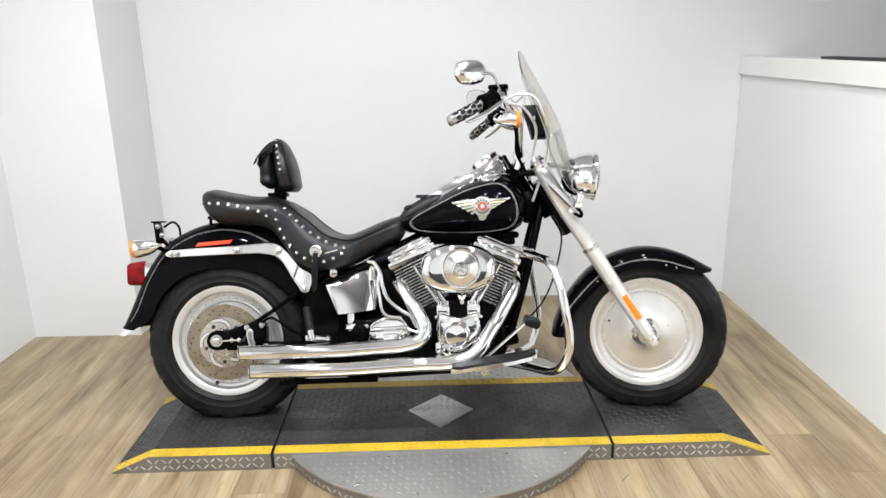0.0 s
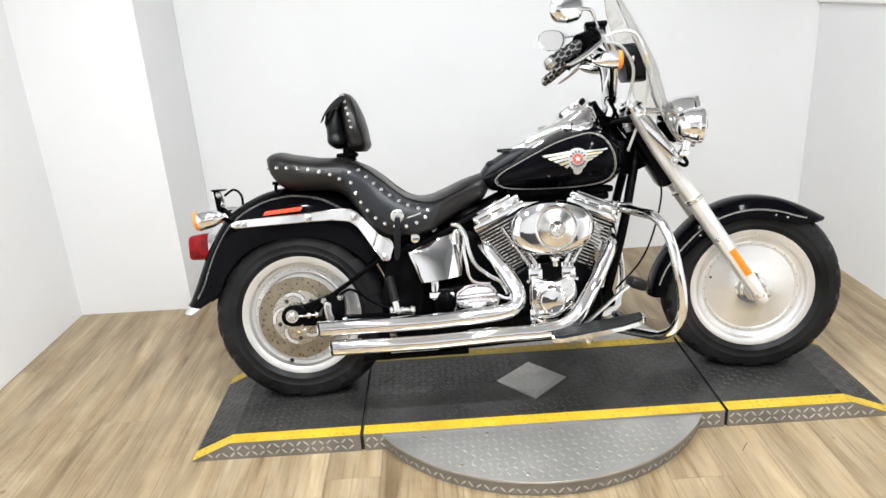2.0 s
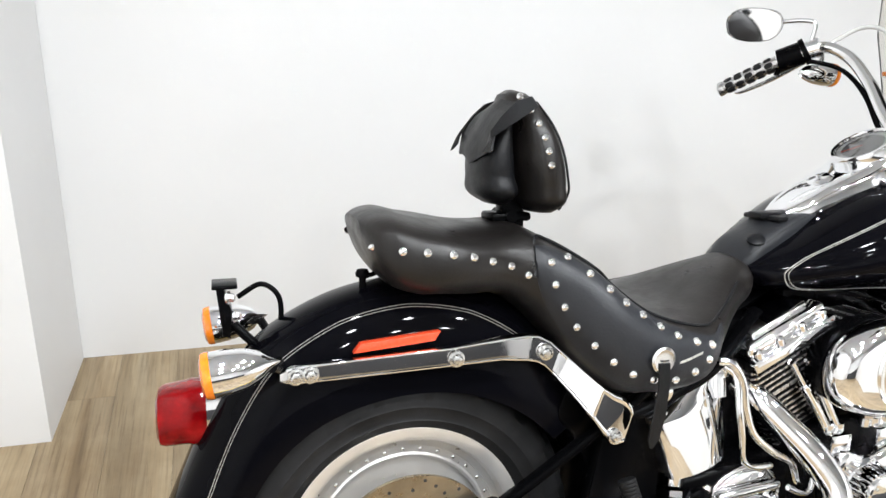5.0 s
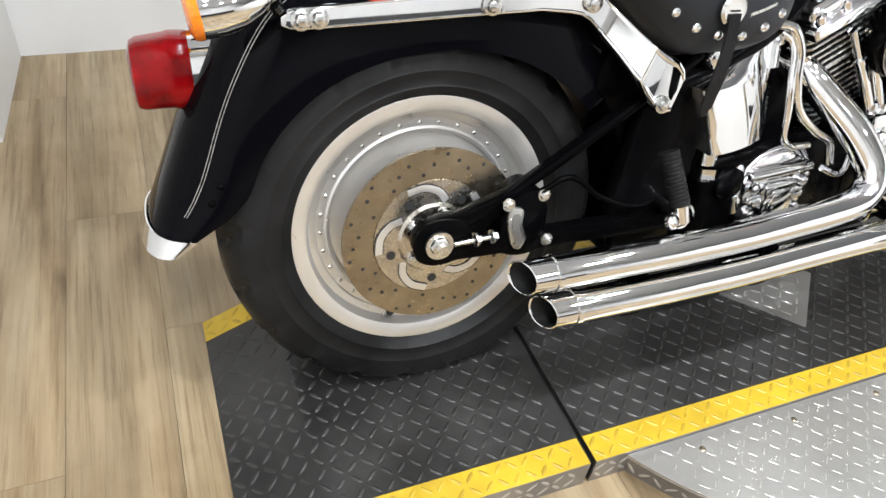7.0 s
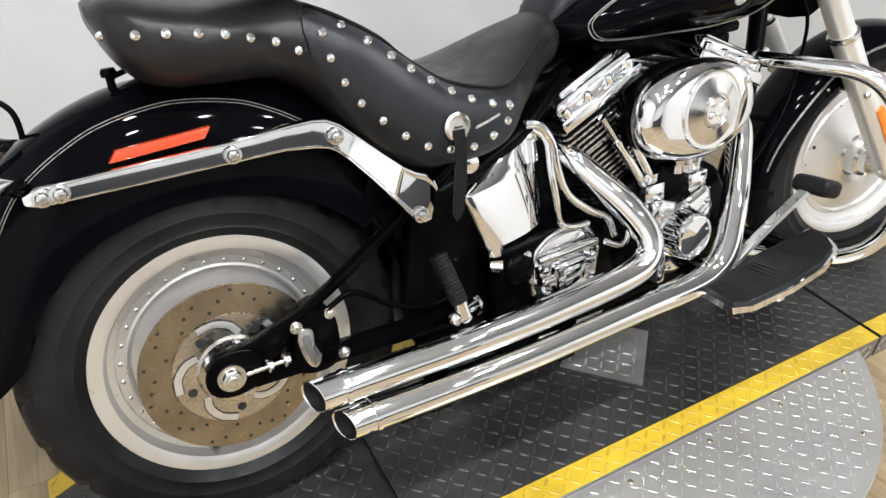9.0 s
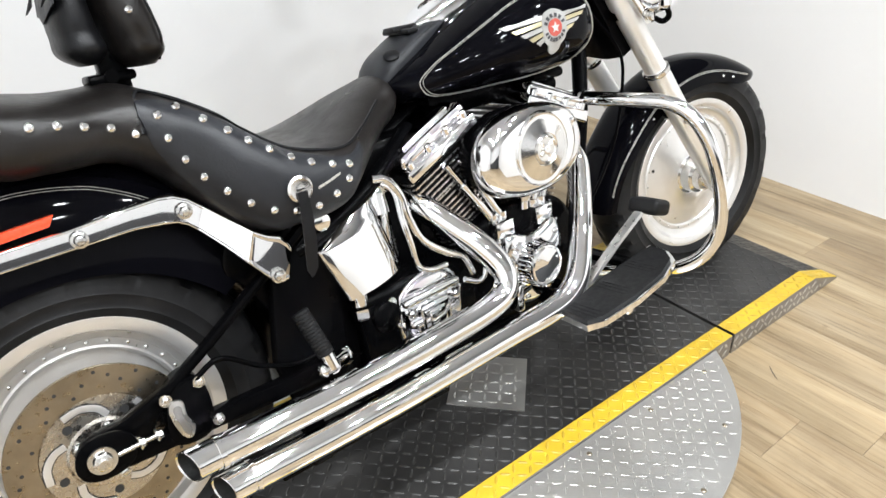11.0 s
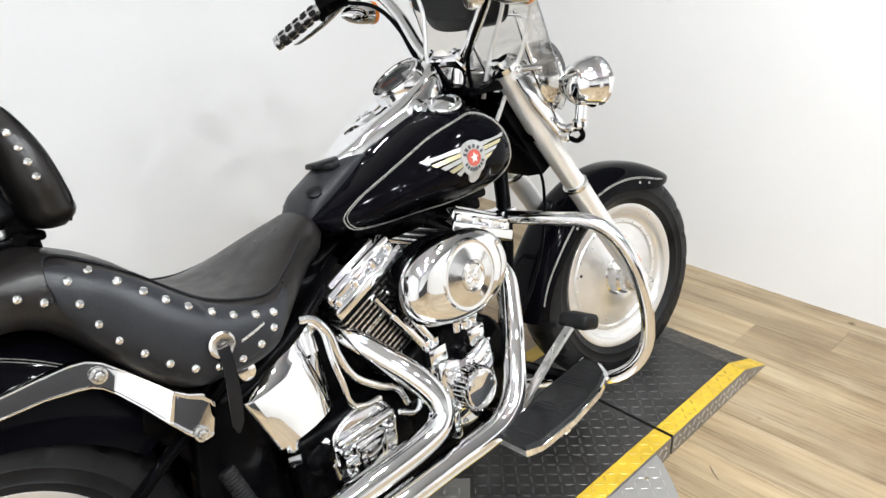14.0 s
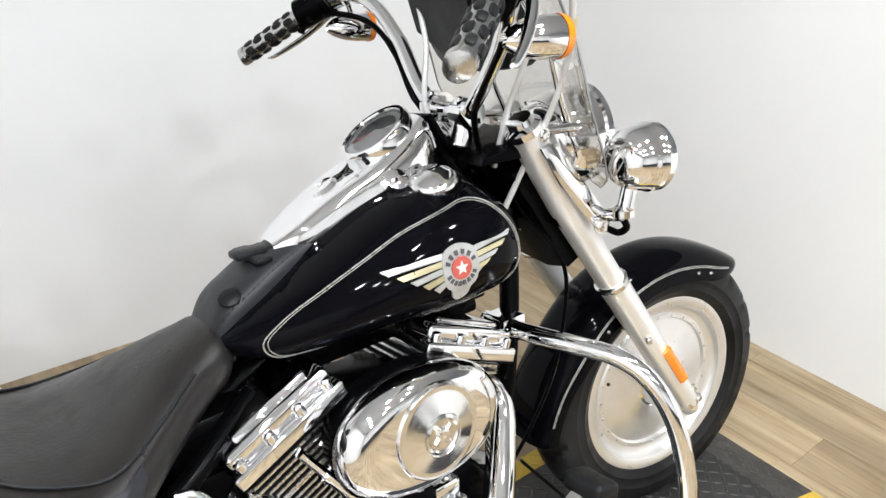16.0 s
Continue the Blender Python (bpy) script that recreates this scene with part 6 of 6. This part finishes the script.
# -- windshield
def shield_point(u, t, off=0.0):
    """u: -1 to 1 across, t: 0 to 1 up."""
    hw = float(np.interp(t, [0, 0.06, 0.15, 0.3, 0.5, 0.7, 0.85, 0.94, 0.98, 1.0], [0.150, 0.200, 0.226, 0.236, 0.232, 0.216, 0.184, 0.138, 0.095, 0.03]))
    y = u * hw
    c = Vector((1.452, 0, 0.850)).lerp(Vector((1.205, 0, 1.392)), t) + Vector((0.02 * math.sin(math.pi * t), 0, 0))
    return c + Vector((-1.15 * y * y - off * 0.9, y, -0.25 * y * y - off * 0.42))


def cut(u, t):
    p = shield_point(u, t)
    return (p.y / 0.112) ** 2 + ((p.z - 0.865) / 0.115) ** 2 < 1


bm = bmesh.new()
NU, NT = 44, 56
grid = {}
tt = [0.5 - 0.5 * math.cos(math.pi * k / NT) for k in range(NT + 1)]
for side_ in (0, 1):
    for i in range(NU + 1):
        for j in range(NT + 1):
            grid[side_, i, j] = bm.verts.new(shield_point(2 * i / NU - 1, tt[j], 0.0045 * side_))
quads = [(i, j) for i in range(NU) for j in range(NT) if not cut((2 * i + 1) / NU - 1, (tt[j] + tt[j + 1]) / 2)]
have = set(quads)
for i, j in quads:
    a = [(i, j), (i + 1, j), (i + 1, j + 1), (i, j + 1)]
    bm.faces.new([grid[(0, *k)] for k in a])
    bm.faces.new([grid[(1, *k)] for k in a[::-1]])
    for p, q, nb in ((a[0], a[1], (i, j - 1)), (a[1], a[2], (i + 1, j)), (a[2], a[3], (i, j + 1)), (a[3], a[0], (i - 1, j))):
        if nb not in have:
            bm.faces.new((grid[(0, *q)], grid[(0, *p)], grid[(1, *p)], grid[(1, *q)]))
bmesh.ops.delete(bm, geom=[v for v in bm.verts if not v.link_faces], context="VERTS")
shield = one("windshield", bm, SHIELD, label="tall clear windshield with chrome braces", steer=True)
for s in (-1, 1):
    part("edge_line", tube([shield_point(s * 0.998, t, 0.002) for t in np.linspace(0.02, 0.97, 20)], 0.0013, 8, 3), GAUGE_RING, shield, "grey polished edge", STEER)
    part("brace", tube([shield_point(s * 0.42, t, 0.010) for t in np.linspace(0.16, 0.44, 5)], 0.006, 10, 4), CHROME, shield, "chrome upright brace", STEER)
    part("clamp", join(rod((1.30, s * 0.118, 0.955), (1.415, s * 0.10, 0.945), 0.008), rod((1.30, s * 0.10, 0.955), (1.30, s * 0.145, 0.955), 0.015), bolt_head((1.30, s * 0.147, 0.955), (0, s, 0), 0.010, 0.008)), CHROME, shield, "chrome clamp", STEER)
part("cross_brace", tube([shield_point(u, 0.42, 0.012) for u in np.linspace(-0.8, 0.8, 9)], 0.0062, 10, 3), CHROME, shield, "chrome cross brace", STEER)
bag = one("windshield_bag", loft([[(1.268 + x * k - 0.35 * (z - 1.10), y * kk, 1.100 + (z - 1.100)) for y, z in round_outline([(-0.128, 1.088), (-0.148, 1.150), (-0.11, 1.180), (0.11, 1.180), (0.148, 1.150), (0.128, 1.088), (0.08, 1.056), (-0.08, 1.056)], 4)]
                                  for x, k, kk in ((0.035, 1, 0.92), (0.028, 1, 1.0), (-0.012, 1, 1.0), (-0.030, 1, 0.93), (-0.036, 1, 0.75))]), LEATHER, label="black leather windshield bag", steer=True)
part("bag_flap", loft([[(1.268 - 0.041 - 0.35 * (z - 1.10), y, z) for y, z in ((-0.125, 1.178), (0.125, 1.178))], [(1.268 - 0.045 - 0.35 * (z - 1.10), y, z) for y, z in ((-0.130, 1.115), (0.130, 1.115))], [(1.268 - 0.044 - 0.35 * (z - 1.10), y, z) for y, z in ((-0.06, 1.080), (0.06, 1.080))]], closed=False), LEATHER, bag, m=STEER)
for s in (-1, 1):
    part("bag_tab", box(1.25, 1.258, s * 0.168 - 0.030, s * 0.168 + 0.030, 1.118, 1.136, 0.002), CHROME_DULL, bag, "metal mounting tab", STEER)
hoses = [[(1.14, -0.262, 1.185), (1.195, -0.272, 1.208), (1.255, -0.255, 1.198), (1.292, -0.215, 1.12), (1.312, -0.165, 1.01), (1.290, -0.115, 0.905), (1.262, -0.085, 0.82)],
         [(1.15, 0.275, 1.19), (1.205, 0.220, 1.232), (1.215, 0.140, 1.205), (1.205, 0.075, 1.105), (1.190, 0.040, 1.00), (1.205, 0.020, 0.93)],
         [(1.15, -0.275, 1.182), (1.215, -0.215, 1.165), (1.262, -0.150, 1.09), (1.262, -0.105, 0.99), (1.25, -0.08, 0.90)]]
part("hose_tag", tube([(1.289, -0.222, 1.138), (1.294, -0.213, 1.112), (1.297, -0.208, 1.095)], 0.0070, 12), GOLD_LINE, shield, "small pale yellow sleeve on the hose", STEER)
for h in hoses:
    one("brake_hose", tube(h, 0.0052, 12, 8), HOSE, label="clear-coated braided hose", steer=True)
one("clutch_cable", tube([(1.255, -0.06, 0.87), (1.285, -0.075, 0.80), (1.335, -0.09, 0.73), (1.352, -0.10, 0.66), (1.318, -0.10, 0.52), (1.27, -0.09, 0.42), (1.18, -0.09, 0.33)], 0.0035, 8), BLACK, label="thin black cable")
one("neck_cover", box(1.215, 1.275, -0.036, 0.036, 0.73, 0.86, 0.012), BLACK)
one("tank_tunnel", box(0.80, 1.14, -0.055, 0.055, 0.655, 0.715, 0.012), BLACK, label="black tunnel under the fuel tank")
one("coil_cover", box(1.09, 1.19, -0.07, 0.07, 0.675, 0.70, 0.01), BLACK)

# -- crash bars, floorboards, brake pedal
def guard():
    return tube([(1.205, -0.045, 0.620), (1.212, -0.13, 0.619), (1.236, -0.205, 0.612), (1.264, -0.282, 0.602), (1.283, -0.330, 0.571), (1.301, -0.362, 0.508), (1.316, -0.375, 0.424), (1.328, -0.373, 0.348), (1.327, -0.363, 0.285), (1.311, -0.334, 0.235), (1.290, -0.289, 0.206),
                 (1.270, -0.230, 0.192), (1.20, -0.12, 0.188), (1.13, -0.06, 0.190)], 0.0160, 20, 8)


for o, m in zip(both("crash_bar", guard, CHROME, label="chrome engine guard bar"), (None, MIRROR)):
    part("bar_clamp", box(1.19, 1.245, -0.10, -0.05, 0.602, 0.637, 0.006), CHROME, o, m=m)


def board_outline(grow=0.0):
    return [(x + gx * grow, y + gy * grow) for x, y, gx, gy in ((0.915, -0.255, -1, 1), (0.903, -0.340, -1, -0.6), (0.935, -0.358, -0.4, -1), (1.03, -0.368, 0, -1), (1.13, -0.362, 0.2, -1), (1.195, -0.340, 0.7, -0.8), (1.222, -0.305, 1, -0.4), (1.228, -0.258, 1, 1), (1.08, -0.246, 0, 1))]


TILTB = Matrix.Translation((0.90, -0.32, 0.228)) @ Matrix.Rotation(radians(-8), 4, "Y") @ Matrix.Translation((-0.90, 0.32, 0))
for m in (None, MIRROR):
    mm = TILTB if m is None else m @ TILTB
    board = part("floorboard", flat(board_outline(0.005), -0.012, 0.0, 0.003), CHROME, bike, "rider floorboard with ribbed black rubber and chrome rim", mm)
    part("rubber_mat", flat(board_outline(-0.004), 0.0, 0.007, 0.002), GRIP, board, "black rubber mat", mm)
    for k in range(9):
        part("mat_rib", box(0.925 + 0.011 * (k % 3) + 0.10 * (k // 3), 0.9285 + 0.011 * (k % 3) + 0.10 * (k // 3), -0.346, -0.264, 0.0065, 0.0074), GRIP, board, m=mm)
    for x in (0.96, 1.16):
        part("board_bracket", box(x, x + 0.03, -0.30, -0.10, -0.030, -0.012, 0.004), BLACK, board, m=mm)
    part("board_lug", lathe([(0.012, 0), (0.012, 0.008), (0.008, 0.012), (0.0001, 0.012)], (1.02, -0.345, -0.024), (0, -1, 0), 20), CHROME, board, m=mm)
pedal = one("brake_pedal", loft([[(x, y - 0.010, z), (x, y + 0.010, z), (x + 0.006, y + 0.010, z + 0.014), (x + 0.006, y - 0.010, z + 0.014)] for x, y, z in ((1.015, -0.228, 0.225), (1.06, -0.232, 0.262), (1.12, -0.245, 0.315), (1.175, -0.262, 0.365), (1.195, -0.272, 0.385))]), ALU, label="polished brake pedal with a rubber pad")
part("pedal_pad", box(1.182, 1.240, -0.322, -0.240, -0.018, 0.018, 0.012, 3), GRIP, pedal, "black rubber pad", Matrix.Translation((1.202, -0.268, 0.384)) @ Matrix.Rotation(radians(18), 4, "Y") @ Matrix.Translation((-1.205, 0.28, 0)))
part("pedal_pivot", join(rod((1.015, -0.245, 0.232), (1.015, -0.10, 0.232), 0.014, 20), dome((1.015, -0.245, 0.232), (0, -1, 0), 0.014, 0.006)), CHROME, pedal)
both("frame_bolt", lambda: bolt_head((1.112, -0.103, 0.262), (0, -1, 0), 0.013, 0.010), BOLT)

# ---------------------------------------------------------------- floor planks
floor = thing("floor", "pale oak-look vinyl plank floor with dark knots", "floor", kind="structure")
part("subfloor", box(-2.4, 5.2, YF, 1.7, -0.12, -0.006), SUBFLOOR, floor, smooth=False)
part("floor_scuff", flat([(1.470, -0.402), (1.452, -0.421), (1.436, -0.445), (1.440, -0.442), (1.457, -0.420), (1.472, -0.403)], 0.0004, 0.0008), SUBFLOOR, floor, "short dark scuff on the planks", smooth=False)
W, L = 0.178, 1.22
plank_meshes = {}
rng = random.Random(4)
for i in range(-4, int((X1 + 0.6 - X0) / W) + 1):
    y = YF - rng.uniform(0, L)
    while y < YB:
        ya, yb = max(YF, y), min(YB, y + L)
        y += L
        if yb - ya < 0.01:
            continue
        key = round(yb - ya, 3)
        if key not in plank_meshes:
            bm = box(0.0004, W - 0.0004, 0.0004, key - 0.0004, -0.006, 0)
            me = bpy.data.meshes.new("plank")
            bm.to_mesh(me)
            bm.free()
            me.materials.append(PLANK)
            plank_meshes[key] = me
        p = new("plank", plank_meshes[key])
        p.parent, p.location = floor, (X0 + i * W, ya, 0)
